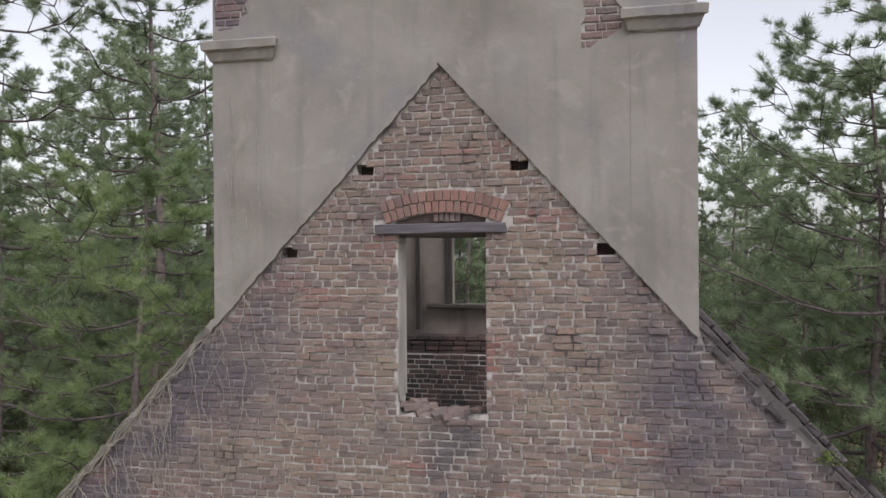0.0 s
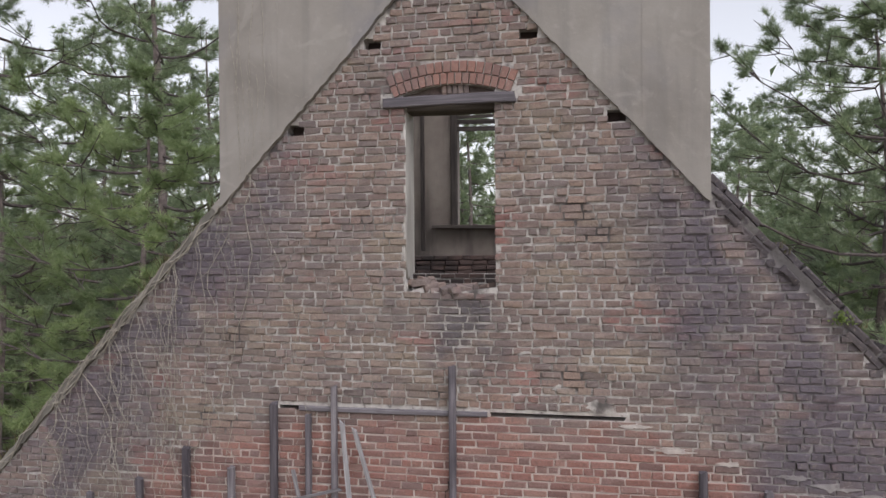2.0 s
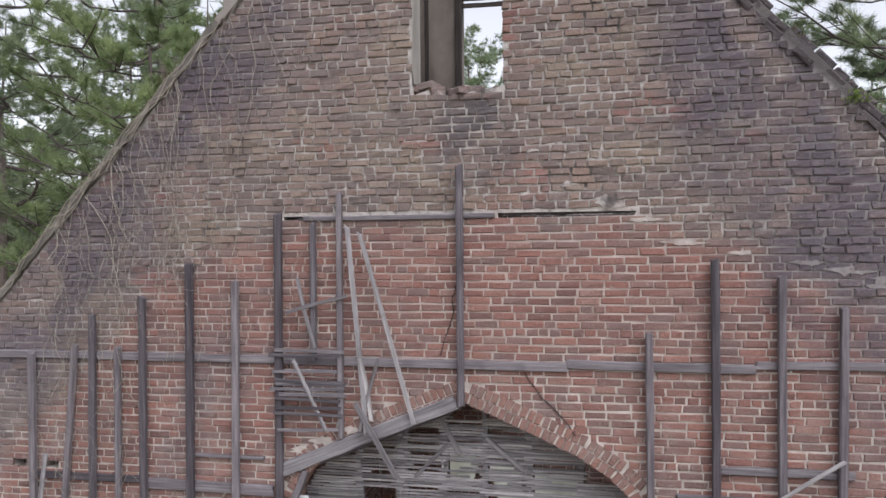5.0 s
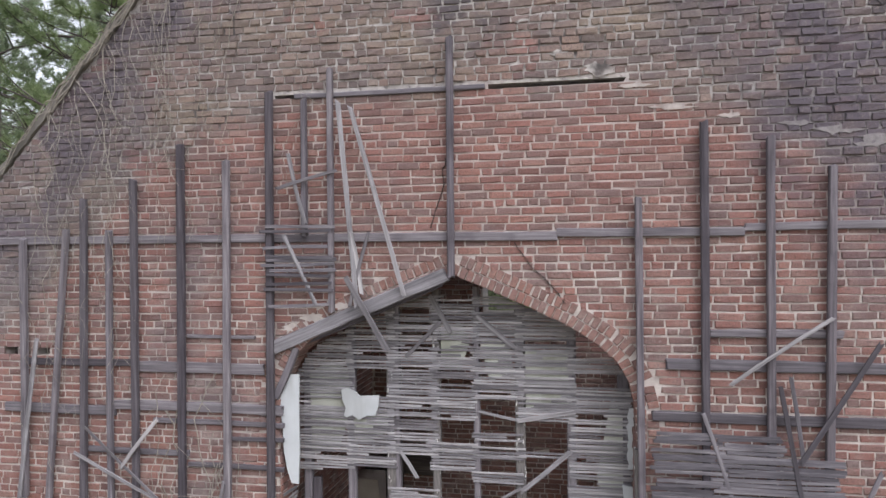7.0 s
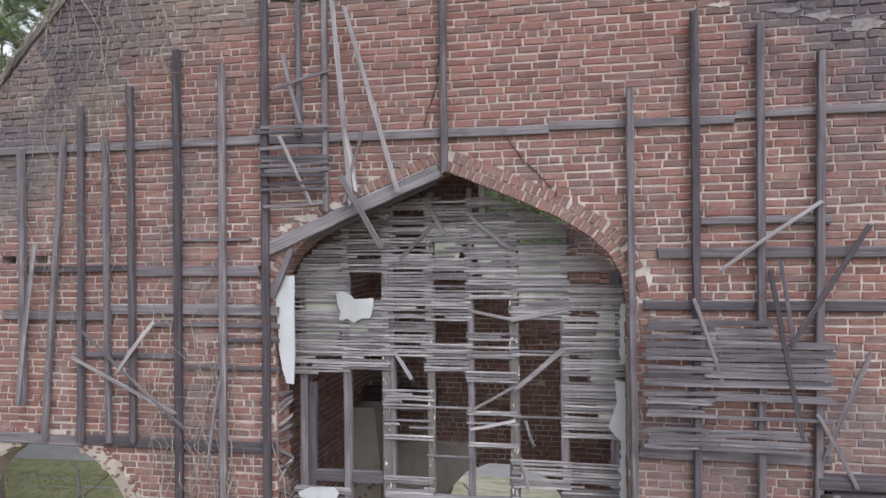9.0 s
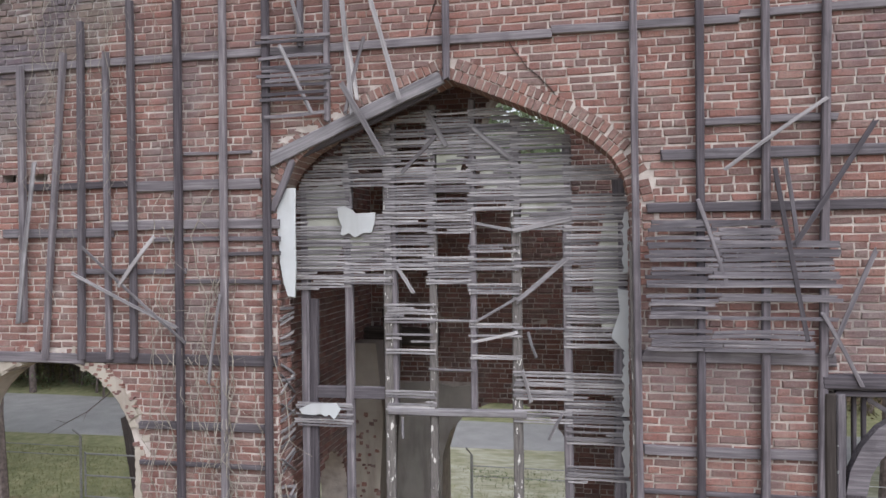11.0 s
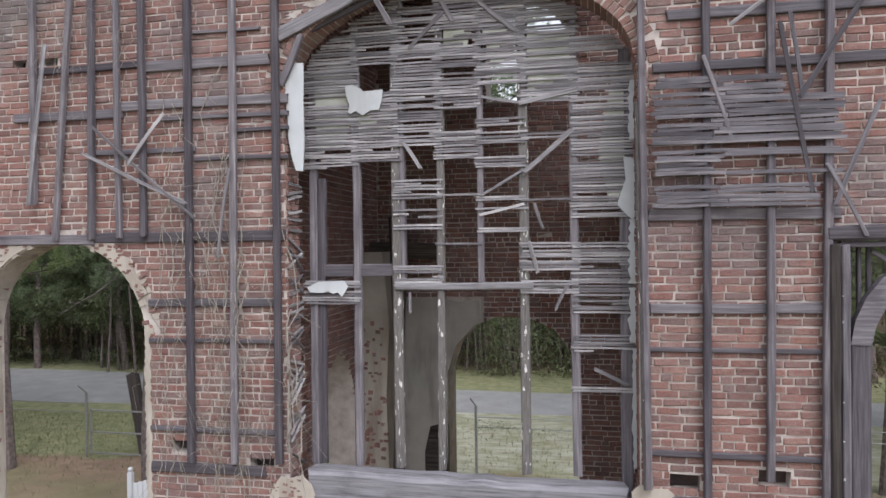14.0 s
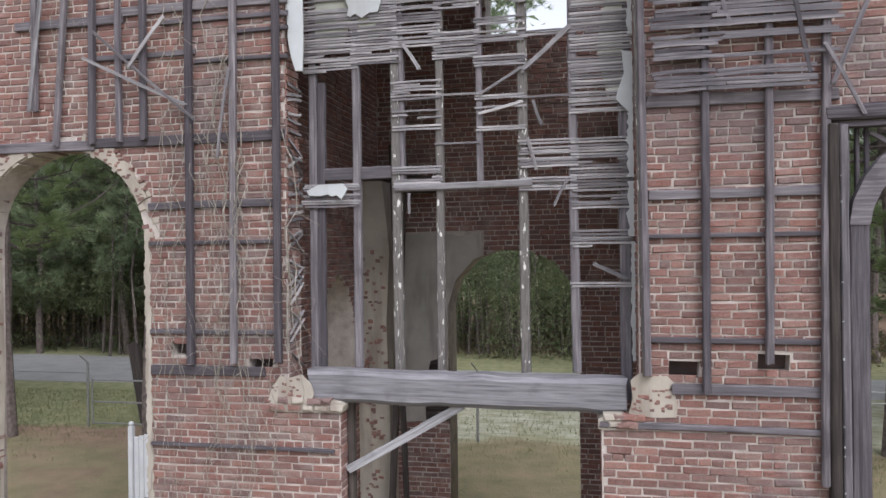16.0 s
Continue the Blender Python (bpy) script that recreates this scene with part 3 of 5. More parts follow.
# side arch: broken lime-smeared bricks round the head
LIMED = plaster_material("lime_smear", (0.33, 0.295, 0.25), (0.455, 0.415, 0.36), (0.17, 0.13, 0.108))
for i in range(76):
    a = -math.pi / 2 + math.pi * (i + 0.5) / 76
    cx, cz, rx, rz = ARCH_L
    r0 = 1.0 + rng.choice((-0.02, 0.0, 0.02, 0.08, 0.1))
    r1 = r0 + rng.uniform(0.05, 0.11)
    v, f = wedge(cx, cz, r0, r1, a - 0.026 + rng.uniform(-.012, .012), a + 0.026 + rng.uniform(-.012, .012), rng.uniform(-0.018, 0.012), 0.3, rng, (rx, rz))
    child("arch_brick", mesh_of("arch_brick", v, f, LIMED if rng.random() < 0.6 else BRICK), wall_front)


def ragged_strip(name, pts, width, y0, y1, material, seed, step=0.06, parent=None):
    """A broken band of render along a line, uneven on both sides."""
    r = random.Random(seed)
    left, right = [], []
    for x, z, nx, nz in along_ring(pts, step):
        left.append((x + nx * width * r.uniform(0.25, 0.65), z + nz * width * r.uniform(0.25, 0.65)))
        right.append((x - nx * width * r.uniform(0.25, 0.65), z - nz * width * r.uniform(0.25, 0.65)))
    me = slab(name, left + right[::-1], [], y0, y1, material)
    return child(name, me, parent or wall_front)


ragged_strip("render_strip", [(-3.38, GROUND), (-3.40, 3.9)], 0.075, -0.010, 0.02, LIMED, 3, 0.035)
child("reveal_render", side_slab("reveal_render", [(0.02, GROUND), (0.31, GROUND), (0.29, 1.0), (0.33, 2.2), (0.30, 3.85), (0.02, 3.8)], [], -5.53, -5.515, LIMED), wall_front, "pitted cream lime render on the arch reveal")
for i in range(110):
    y, z = rng.uniform(0.03, 0.24), rng.uniform(GROUND + 0.1, 3.7)
    v, f = brick_solid(y, y + rng.uniform(0.03, 0.09), z, z + rng.uniform(0.015, 0.05), -0.008, 0.008, rng, 0.010, 0.004)
    child("pit", mesh_of("pit", [(-5.515 - q[1], q[0], q[2]) for q in v], [t[::-1] for t in f], BRICK), wall_front)
VERGE = plaster_material("mossy_cement", (0.12, 0.112, 0.098), (0.24, 0.222, 0.195), (0.065, 0.062, 0.052))
# cement fillets where the vanished roof met the tower, and down the verge
ragged_strip("cement_fillet", [(-2.5, APEX - SLOPE_L * 2.5 + 0.01), (-0.02, APEX + 0.02)], 0.075, -0.055, 0.01, STUCCO, 5, 0.05)
ragged_strip("cement_fillet", [(-0.02, APEX + 0.02), (2.42, APEX - SLOPE_R * 2.42 + 0.01)], 0.05, -0.035, 0.01, STUCCO, 6, 0.05)
ragged_strip("verge_coping", [(-6.6, APEX - SLOPE_L * 6.6 + 0.02), (-2.42, APEX - SLOPE_L * 2.42 + 0.03)], 0.075, -0.035, 0.38, VERGE, 7, 0.045)

# broken verge of sloping bricks on the other side
ang = math.atan(1.074)
for row, (off, y, keep) in enumerate(((-0.135, -0.02, 0.75), (-0.062, 0.0, 0.9), (0.008, 0.06, 0.55))):
    s = 0.0 if row else 0.35
    while s < 4.6:
        w = rng.choice((0.22, 0.2, 0.11, 0.16))
        if rng.random() < keep:
            v, f = brick_solid(s, s + w - 0.012, off, off + 0.064, y + rng.uniform(-.025, .02), 0.36, rng, 0.014, 0.012)
            c, q = math.cos(-ang), math.sin(-ang)
            v = [(2.37 + x * c - z * q, yy, verge_r(2.37) + x * q + z * c) for x, yy, z in v]
            child("verge_brick", mesh_of("verge_brick", v, f, BRICK), wall_front)
        s += w

# ragged bottom of the gable window: loose bricks
for i in range(22):
    x = rng.uniform(-0.5, 0.42)
    m = pose(x, rng.uniform(0.02, 0.3), 10.55 + rng.uniform(0.0, 0.06) + (0.06 if x < -0.2 else 0), rng.uniform(-12, 12), rng.uniform(-14, 14), rng.uniform(-50, 50))
    v, f = brick_solid(-0.08, 0.08, -0.033, 0.033, -0.05, 0.06, rng, 0.012, 0.01)
    f = f + [(11, 10, 9, 8)]
    ob = tagged(new("loose_brick", mesh_of("loose_brick", [m @ Vector(p) for p in v], f, BRICK)), "broken loose brick lying on the window's bottom", "brick", "loose bricks")

# ---- stucco of the tower ----
patch_r = [(1.35, 15.1), (1.45, 14.66), (1.36, 14.60), (1.40, 14.44), (1.35, 14.36), (1.35, 14.14), (1.42, 14.13), (1.50, 14.19), (1.62, 14.24), (1.72, 14.30), (1.75, 14.46), (1.66, 14.58), (1.60, 14.72), (1.66, 15.1)]
patch_l = [(-2.43, 14.53), (-2.25, 14.55), (-2.16, 14.58), (-2.14, 14.66), (-2.05, 14.70), (-2.09, 14.80), (-2.04, 14.85), (-2.12, 14.93), (-2.43, 14.94)]
stucco = slab("stucco", [(TOWER_L, APEX + SLOPE_L * TOWER_L), (-0.02, APEX + 0.02), (TOWER_R, APEX - SLOPE_R * TOWER_R), (TOWER_R, TOWER_TOP), (TOWER_L, TOWER_TOP)],
              [patch_r, patch_l], -0.014, 0.006, STUCCO)
child("stucco", stucco, wall_front, "grey cement stucco with water stains")
child("pilaster", slab("pilaster", [(TOWER_L, APEX + SLOPE_L * TOWER_L), (-1.80, APEX - SLOPE_L * 1.80), (-1.80, 14.22), (TOWER_L, 14.22)], [], -0.019, -0.010, STUCCO), wall_front)
child("pilaster", slab("pilaster", [(1.80, APEX - SLOPE_R * 1.80), (TOWER_R, APEX - SLOPE_R * TOWER_R), (TOWER_R, 14.27), (1.80, 14.27)], [], -0.018, -0.010, STUCCO), wall_front)


def moulding(name, x0, x1, profile, material, seed):
    """A run of moulding along x with returned, slightly broken ends; profile: (overhang, z)."""
    r = random.Random(seed)
    n, verts, faces = len(profile), [], []
    steps = 14
    for i in range(steps + 1):
        x = x0 + (x1 - x0) * i / steps
        for o, z in profile:
            end = -o if i == 0 else (o if i == steps else 0)
            verts.append((x + end, -0.03 - o + r.uniform(-.006, .004), z + r.uniform(-.005, .005)))
        for o, z in (profile[-1], profile[0]):
            verts.append((x, 0.2, z))
    m = n + 2
    for i in range(steps):
        for q in range(m):
            a, b = i * m + q, i * m + (q + 1) % m
            faces.append((a, a + m, b + m, b))
    faces += [tuple(range(m)), tuple(steps * m + q for q in range(m - 1, -1, -1))]
    return child(name, mesh_of(name, verts, faces, material), wall_front)


CAP = [(0.0, 0.0), (0.02, 0.02), (0.045, 0.09), (0.05, 0.10), (0.055, 0.105), (0.085, 0.12), (0.09, 0.20), (0.05, 0.225)]
moulding("capital", TOWER_L, -1.78, [(o, 14.20 + z) for o, z in CAP], STUCCO, 1)
moulding("capital", 1.80, TOWER_R, [(o, 14.25 + z) for o, z in CAP], STUCCO, 2)

# ---- the tower behind: side walls, back wall, floor ends ----
SIDE_HOLE = [(1.55, FOOT + 0.1), (2.85, FOOT + 0.1), (2.85, 2.6), (2.6, 3.1), (2.2, 3.3), (1.8, 3.1), (1.55, 2.6)]
# the side walls' unseen tops are cut low to let skylight into the tower
wall_west = tagged(new("wall_west", side_slab("wall_west", [(0.36, FOOT), (4.4, FOOT), (4.4, 9.2), (2.6, 9.6), (1.2, 10.9), (0.36, 11.6)], [SIDE_HOLE], TOWER_L, -2.05, MORTAR)), "brick side wall of the tower with an arched opening", "wall", kind="structure")
wall_east = tagged(new("wall_east", side_slab("wall_east", [(0.36, FOOT), (4.6, FOOT), (4.6, 6.5), (3.2, 6.7), (1.6, 8.6), (0.36, 10.5)], [], 2.0, TOWER_R, MORTAR)), "dark brick side wall of the tower, its unseen top cut low for light", "wall", kind="structure")
BACK_ARCH = [(-0.93, FOOT), (-0.93, 2.75), (-0.80, 3.15), (-0.52, 3.46), (-0.15, 3.60), (0.05, 3.62), (0.32, 3.58), (0.68, 3.42), (0.92, 3.12), (1.03, 2.75), (1.03, FOOT)]
WIN2 = [(-0.30, 6.85), (0.95, 6.85), (0.95, 7.75), (0.85, 8.1), (0.62, 8.36), (0.33, 8.46), (0.04, 8.36), (-0.2, 8.1), (-0.30, 7.75)]
back_out = [(-2.05, FOOT), *BACK_ARCH, (2.0, FOOT), (2.0, 10.6), (-2.05, 10.6)]
wall_back = tagged(new("wall_back", slab("wall_back", back_out, [WIN2], 4.0, 4.6, MORTAR)), "sooty inner brick wall with an arched doorway", "wall", kind="structure")
WIN3 = [(-0.77, 11.34), (0.45, 11.34), (0.45, 13.75), (-0.77, 13.75)]
wall_upper = tagged(new("wall_upper", slab("wall_upper", [(-2.05, 10.6), (2.0, 10.6), (2.0, TOWER_TOP - 1.2), (-2.05, TOWER_TOP - 1.2)], [WIN3], 4.45, 4.75, DARK_PLASTER)),
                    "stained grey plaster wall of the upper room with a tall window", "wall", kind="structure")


def inside_polygon(x, z, pts):
    hit = False
    for (ax, az), (bx, bz) in zip(pts, pts[1:] + pts[:1]):
        if (az > z) != (bz > z) and x < ax + (bx - ax) * (z - az) / (bz - az):
            hit = not hit
    return hit


def back_laid(x, z):
    if inside_polygon(x, z, BACK_ARCH) or inside_polygon(x, z, WIN2):
        return False
    return not (-1.66 < x < -0.38 and 1.15 < z < 3.85)


inner, dark_rows = Pile(), Pile()
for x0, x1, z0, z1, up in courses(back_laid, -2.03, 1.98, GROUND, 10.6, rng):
    (inner if z0 < 9.25 else dark_rows).add(*brick_solid(x0, x1, z0, z1, 4.0 - rng.uniform(0.003, 0.016), 4.03, rng, 0.008, 0.008))
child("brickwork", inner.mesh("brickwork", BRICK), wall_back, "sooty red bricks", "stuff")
child("brickwork", dark_rows.mesh("brickwork", DARK_BRICK), wall_back, "very dark bricks of the upper room", "stuff")
pl = [(-1.64, 0.95), (-1.30, 0.98), (-1.31, 1.50), (-1.22, 1.9), (-1.05, 1.95), (-0.96, 1.55), (-0.94, 1.2), (-0.93, 2.75), (-0.80, 3.15), (-0.52, 3.46), (-0.40, 3.52), (-0.42, 3.86), (-0.75, 3.82), (-1.1, 3.9), (-1.64, 3.84)]
child("plaster", slab("plaster", pl, [], 3.965, 4.0, GREY_PLASTER), wall_back, "stained grey plaster, fallen off low down")
child("plaster_lath", slab("plaster_lath", [(-1.32, 0.95), (-0.93, 0.95), (-0.93, 1.95), (-1.32, 1.95)], [], 3.99, 4.02, DARKWOOD), wall_back)
for i in range(12):
    board("lath", (-1.31, 3.985, 1.0 + i * 0.075), (-0.95, 3.985, 1.0 + i * 0.075), 0.045, 0.012, DARKWOOD, wall_back)


def side_bricks(parent, face, sign, laid_at):
    pile = Pile()
    for y0, y1, z0, z1, up in courses(laid_at, 0.40, 4.38, GROUND, 12.0, rng):
        v, f = brick_solid(y0, y1, z0, z1, -0.010 - rng.uniform(0, 0.006), 0.02, rng, 0.008, 0.008)
        v = [(face - sign * q[1], q[0], q[2]) for q in v]
        pile.add(v, f if sign < 0 else [t[::-1] for t in f])
    child("brickwork", pile.mesh("brickwork", BRICK), parent, "dark red bricks", "stuff")


side_bricks(wall_west, -2.05, 1, lambda y, z: z < 9.0 and not inside_polygon(y, z, SIDE_HOLE))
side_bricks(wall_east, 2.0, -1, lambda y, z: z < (6.4 if y > 3.2 else 6.5 + (3.2 - y) * 1.15))
# stripped plaster pier inside
pier_me = slab("plaster_pier", [(-2.04, FOOT), (-1.60, FOOT), (-1.58, 1.2), (-1.62, 2.6), (-1.56, 3.6), (-1.66, 4.6), (-2.04, 4.6)], [], 2.97, 3.4, LIMED)
pier = tagged(new("plaster_pier", pier_me), "pitted lime-plastered brick pier inside the tower", "pier", kind="structure")
for i in range(130):
    x, z = rng.uniform(-1.98, -1.66), rng.uniform(-0.9, 3.7)
    v, f = brick_solid(x, x + rng.uniform(0.03, 0.07), z, z + rng.uniform(0.02, 0.06), 2.952, 2.98, rng, 0.008, 0.004)
    child("pit", mesh_of("pit", v, f, BRICK), pier)

# jamb bricks of the openings in the front wall
jamb = Pile()
for face, sign, z0, z1 in ((-1.80, 1, 2.12, 6.2), (-1.25, 1, GROUND, 2.05), (1.70, -1, 2.05, 6.1), (1.35, -1, GROUND, 1.98), (-3.43, -1, GROUND, 3.6)):
    for y0, y1, a, b, up in courses(lambda y, z: True, 0.03, 0.35, z0, z1, rng):
        v, f = brick_solid(y0, y1, a, b, -0.006 - rng.uniform(0, 0.008), 0.015, rng, 0.008, 0.007)
        v = [(face - sign * q[1], q[0], q[2]) for q in v]
        jamb.add(v, f if sign < 0 else [t[::-1] for t in f])
child("jamb_bricks", jamb.mesh("jamb_bricks", BRICK), wall_front, "reveal bricks", "stuff")
child("reveal_plaster", side_slab("reveal_plaster", [(0.02, 10.85), (0.08, 10.7), (0.36, 10.75), (0.36, 12.4), (0.02, 12.4)], [], -0.492, -0.468, GREY_PLASTER), wall_front, "pale plaster on the window reveal")

# roof over the tower: boards with gaps, front strip only, open behind for light
ceiling_pile = Pile()
y = 0.36
while y < 0.8:
    w = rng.uniform(0.13, 0.2)
    z = 15.2 - (y - 0.36) * 0.26
    v, f = brick_solid(TOWER_L, TOWER_R, -0.012, 0.012, 0, w, rng, 0.004, 0.003)
    ceiling_pile.add([(q[0], y + q[1], z + q[2]) for q in v], f + [(11, 10, 9, 8)])
    y += w + rng.choice((0.004, 0.01, 0.03))
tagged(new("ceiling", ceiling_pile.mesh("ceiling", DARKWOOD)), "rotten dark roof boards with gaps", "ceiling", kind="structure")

# floor boards of the upper room, a dark deck added to shade the tower below
deck = Pile()
y = 0.38
while y < 3.9:
    w = rng.uniform(0.14, 0.22)
    v, f = brick_solid(-2.03, 1.98, -0.015, 0.015, 0, w, rng, 0.004, 0.003)
    deck.add([(q[0], y + q[1], 9.25 + q[2]) for q in v], f + [(11, 10, 9, 8)])
    y += w + rng.choice((0.003, 0.006, 0.02))
tagged(new("ceiling", deck.mesh("ceiling", DARKWOOD)), "dark floor boards of the upper room, added to shade the tower below", "ceiling", kind="structure")

# ---- gable window fittings ----
lintel = board("window_lintel", (-0.68, -0.02, 12.435), (0.62, -0.02, 12.445), 0.10, 0.06, WOOD, label="grey weathered plank lintel over the gable window", category="lintel")
board("window_lintel", (-0.55, 0.2, 12.40), (0.5, 0.2, 12.40), 0.08, 0.25, DARKWOOD, label="dark inner wooden lintel of the gable window", category="lintel")
window_3 = empty("window_3", (-0.16, 4.45, 11.34), label="glassless window with a bare wooden sill and broken louvres", category="window", kind="structure")
board("window_sill", (-1.15, 4.42, 11.33), (0.6, 4.42, 11.32), 0.06, 0.22, DARKWOOD, window_3)
board("window_frame", (-0.80, 4.43, 11.36), (-0.80, 4.43, 13.78), 0.10, 0.12, DARKWOOD, window_3)
board("window_frame", (0.50, 4.43, 11.36), (0.50, 4.43, 13.78), 0.10, 0.12, DARKWOOD, window_3)
z = 12.90
for i in range(9):
    board("louvre", (-0.77, 4.56, z + rng.uniform(-.01, .015)), (0.45, 4.56, z + rng.uniform(-.015, .02)), 0.075 if i not in (2, 5) else 0.055, 0.02, DARKWOOD, window_3)
    z += 0.095
board("door_panel", (-1.30, 4.38, 10.95), (-1.30, 4.38, 13.9), 0.06, 0.06, DARKWOOD, window_3)
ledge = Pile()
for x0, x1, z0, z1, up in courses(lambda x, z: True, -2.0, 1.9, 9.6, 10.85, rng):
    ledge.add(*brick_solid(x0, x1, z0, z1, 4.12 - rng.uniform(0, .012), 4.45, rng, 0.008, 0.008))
child("ledge_bricks", ledge.mesh("ledge_bricks", DARK_BRICK), wall_upper, "very dark bricks under the plaster", "stuff")

# ---- studs and nailing rails on the wall ----
STUDS = [(-4.72, 5.20, 7.98, 0.09, 0.0), (-4.32, 4.80, 8.08, 0.075, 0.14), (-3.99, 4.80, 8.40, 0.09, 0.02), (-3.67, 4.82, 8.06, 0.075, 0.0), (-3.38, 4.83, 8.59, 0.09, 0.0),
         (-2.845, 2.45, 8.94, 0.10, 0.01), (-2.345, 2.46, 8.76, 0.09, 0.02), (-1.86, 2.48, 9.44, 0.095, 0.01), (-1.48, 7.98, 9.34, 0.07, 0.0), (-1.205, 7.22, 9.63, 0.07, 0.0),
         (0.0, 7.57, 9.86, 0.085, 0.0), (1.755, 2.42, 8.29, 0.085, -0.02), (2.30, 2.30, 8.96, 0.09, 0.01), (2.845, 2.56, 8.81, 0.09, 0.02), (3.32, 1.50, 8.54, 0.09, 0.05)]
for x, z0, z1, w, lean in STUDS:
    board("wall_stud", (x - lean, -0.07, z0), (x + lean, -0.07, z1), w * 0.78, 0.065, STUD if x > -0.5 or -2.9 < x < -2.8 else WOOD, label="dark grey weathered upright stud nailed to the brick wall", category="stud", group="wall studs", ragged=0.5)
RAILS = [(-6.4, 1.0, 7.96, 0.085), (1.0, 2.65, 7.985, 0.08), (2.66, 3.95, 8.01, 0.075), (4.0, 5.5, 8.03, 0.09), (-4.75, -3.4, 6.66, 0.075), (-3.4, -1.95, 6.63, 0.11), (-5.0, -3.65, 6.16, 0.10), (-3.7, -1.75, 6.22, 0.10),
         (-3.2, -1.75, 6.07, 0.05), (-2.8, -2.05, 6.96, 0.035), (-3.98, -2.8, 5.74, 0.06), (-2.8, -1.75, 5.63, 0.045), (-2.4, -1.75, 5.91, 0.04),
         (-6.4, -4.0, 4.80, 0.11), (-4.0, -1.80, 4.82, 0.11), (-3.36, -1.88, 4.11, 0.08), (-3.36, -1.90, 3.72, 0.045), (-3.36, -1.90, 2.78, 0.05), (-3.36, -2.05, 2.37, 0.10), (-3.37, -1.3, 1.58, 0.035),
         (1.98, 5.5, 6.78, 0.10), (1.85, 5.5, 6.30, 0.09), (2.36, 3.46, 7.06, 0.07), (1.80, 3.42, 4.95, 0.11), (1.80, 3.30, 4.09, 0.09), (1.80, 3.30, 3.71, 0.045), (1.80, 3.30, 2.75, 0.055), (2.0, 3.28, 2.30, 0.10), (1.33, 3.28, 1.955, 0.055)]
for x0, x1, z, w in RAILS:
    board("nailing_rail", (x0, -0.012, z), (x1, -0.012, z + rng.uniform(-.012, .012)), w, 0.05, WOOD, label="grey horizontal wooden nailing rail let into the brickwork", category="rail", group="nailing rails")
board("slot_board", (-1.6, 0.0, 9.385), (0.33, 0.0, 9.39), 0.05, 0.05, WOOD, label="grey board wedged into the long slot", category="board")

# leaning and broken strips
STRIPS = [(-1.10, 9.30, -0.93, 7.3, 0.05), (-0.97, 9.22, -0.46, 7.42, 0.045), (-1.62, 8.80, -1.45, 8.10, 0.04), (-1.75, 8.45, -1.12, 8.62, 0.035), (-1.67, 7.98, -1.35, 7.30, 0.04), (-0.98, 8.02, -0.88, 7.42, 0.04), (-0.80, 8.0, -1.0, 7.3, 0.035),
          (-1.02, 7.55, -0.62, 6.85, 0.055), (-3.93, 6.0, -2.75, 5.0, 0.03), (-4.05, 5.72, -2.85, 5.16, 0.035), (-3.5, 5.6, -3.1, 6.1, 0.04), (-2.35, 5.5, -2.5, 4.6, 0.03), (2.50, 6.62, 3.35, 7.22, 0.035), (3.08, 5.96, 3.72, 7.0, 0.045),
          (2.92, 6.6, 3.18, 5.1, 0.04), (2.28, 6.35, 2.52, 5.6, 0.035), (3.35, 5.0, 3.72, 5.9, 0.04), (3.3, 5.35, 3.6, 4.75, 0.035), (3.0, 6.7, 3.1, 6.0, 0.035), (-4.5, 6.9, -4.75, 5.2, 0.05)]
for x0, z0, x1, z1, w in STRIPS:
    board("broken_strip", (x0, -0.14, z0), (x1, -0.12, z1), w, 0.016, GREY_LATH if x0 > 2.9 or 2.2 < x0 < 2.4 else LATH, label="loose splintered grey wooden strip hanging on the wall", category="strip", group="loose strips", ragged=1.6, bow=0.008)

# ---- lath panels nailed over the studs ----
LATH_MESHES = [board_mesh("lath", 1.0, 0.022, 0.010, LATH, 900 + i, ragged=1.4, bow=0.004) for i in range(16)]
GREY_LATHS = [board_mesh("lath", 1.0, 0.034, 0.010, GREY_LATH, 940 + i, ragged=0.9, bow=0.008) for i in range(7)]


def lath(parent, x0, x1, y, z, z2=None, meshes=LATH_MESHES, tall=1.0):
    ob = child("lath", rng.choice(meshes), parent)
    m = along((x0, y, z), (x1, y, z if z2 is None else z2))
    ob.matrix_basis = m @ Matrix.Diagonal((x1 - x0, 1, tall, 1))
    return ob


panel = empty("lath_panel", (2.6, -0.12, 5.0), label="grey weathered laths nailed in rows over the wall studs", category="lath panel")
z = 5.03
while z < 6.18:
    if 5.22 < z < 5.30 or (5.52 < z < 5.56):
        z += 0.045
        continue
    right = 3.20 if z < 5.25 else (3.42 if z < 6.0 else 2.95)
    cut = rng.uniform(2.3, 2.5)
    if rng.random() < 0.92:
        lath(panel, 1.84 + rng.uniform(-.02, .04), cut, -0.122, z + rng.uniform(-.006, .006), z + rng.uniform(-.012, .012), GREY_LATHS)
    if rng.random() < 0.92 and not 5.36 < z < 5.46:
        lath(panel, cut + 0.01, right + rng.uniform(-.05, .04), -0.122, z + rng.uniform(-.006, .006), z + rng.uniform(-.012, .012), GREY_LATHS)
    z += rng.uniform(0.035, 0.045)
panel2 = empty("lath_panel", (-1.5, -0.12, 7.2), label="few broken grey laths remaining between two studs", category="lath panel")
for z in (8.08, 8.03, 7.86, 7.78, 7.74, 7.69, 7.64, 7.60, 7.50, 7.45, 7.28):
    lath(panel2, -1.88 + rng.uniform(-.06, .05), -1.18 + rng.uniform(-.05, .05), -0.122, z, z + rng.uniform(-.02, .03), GREY_LATHS)

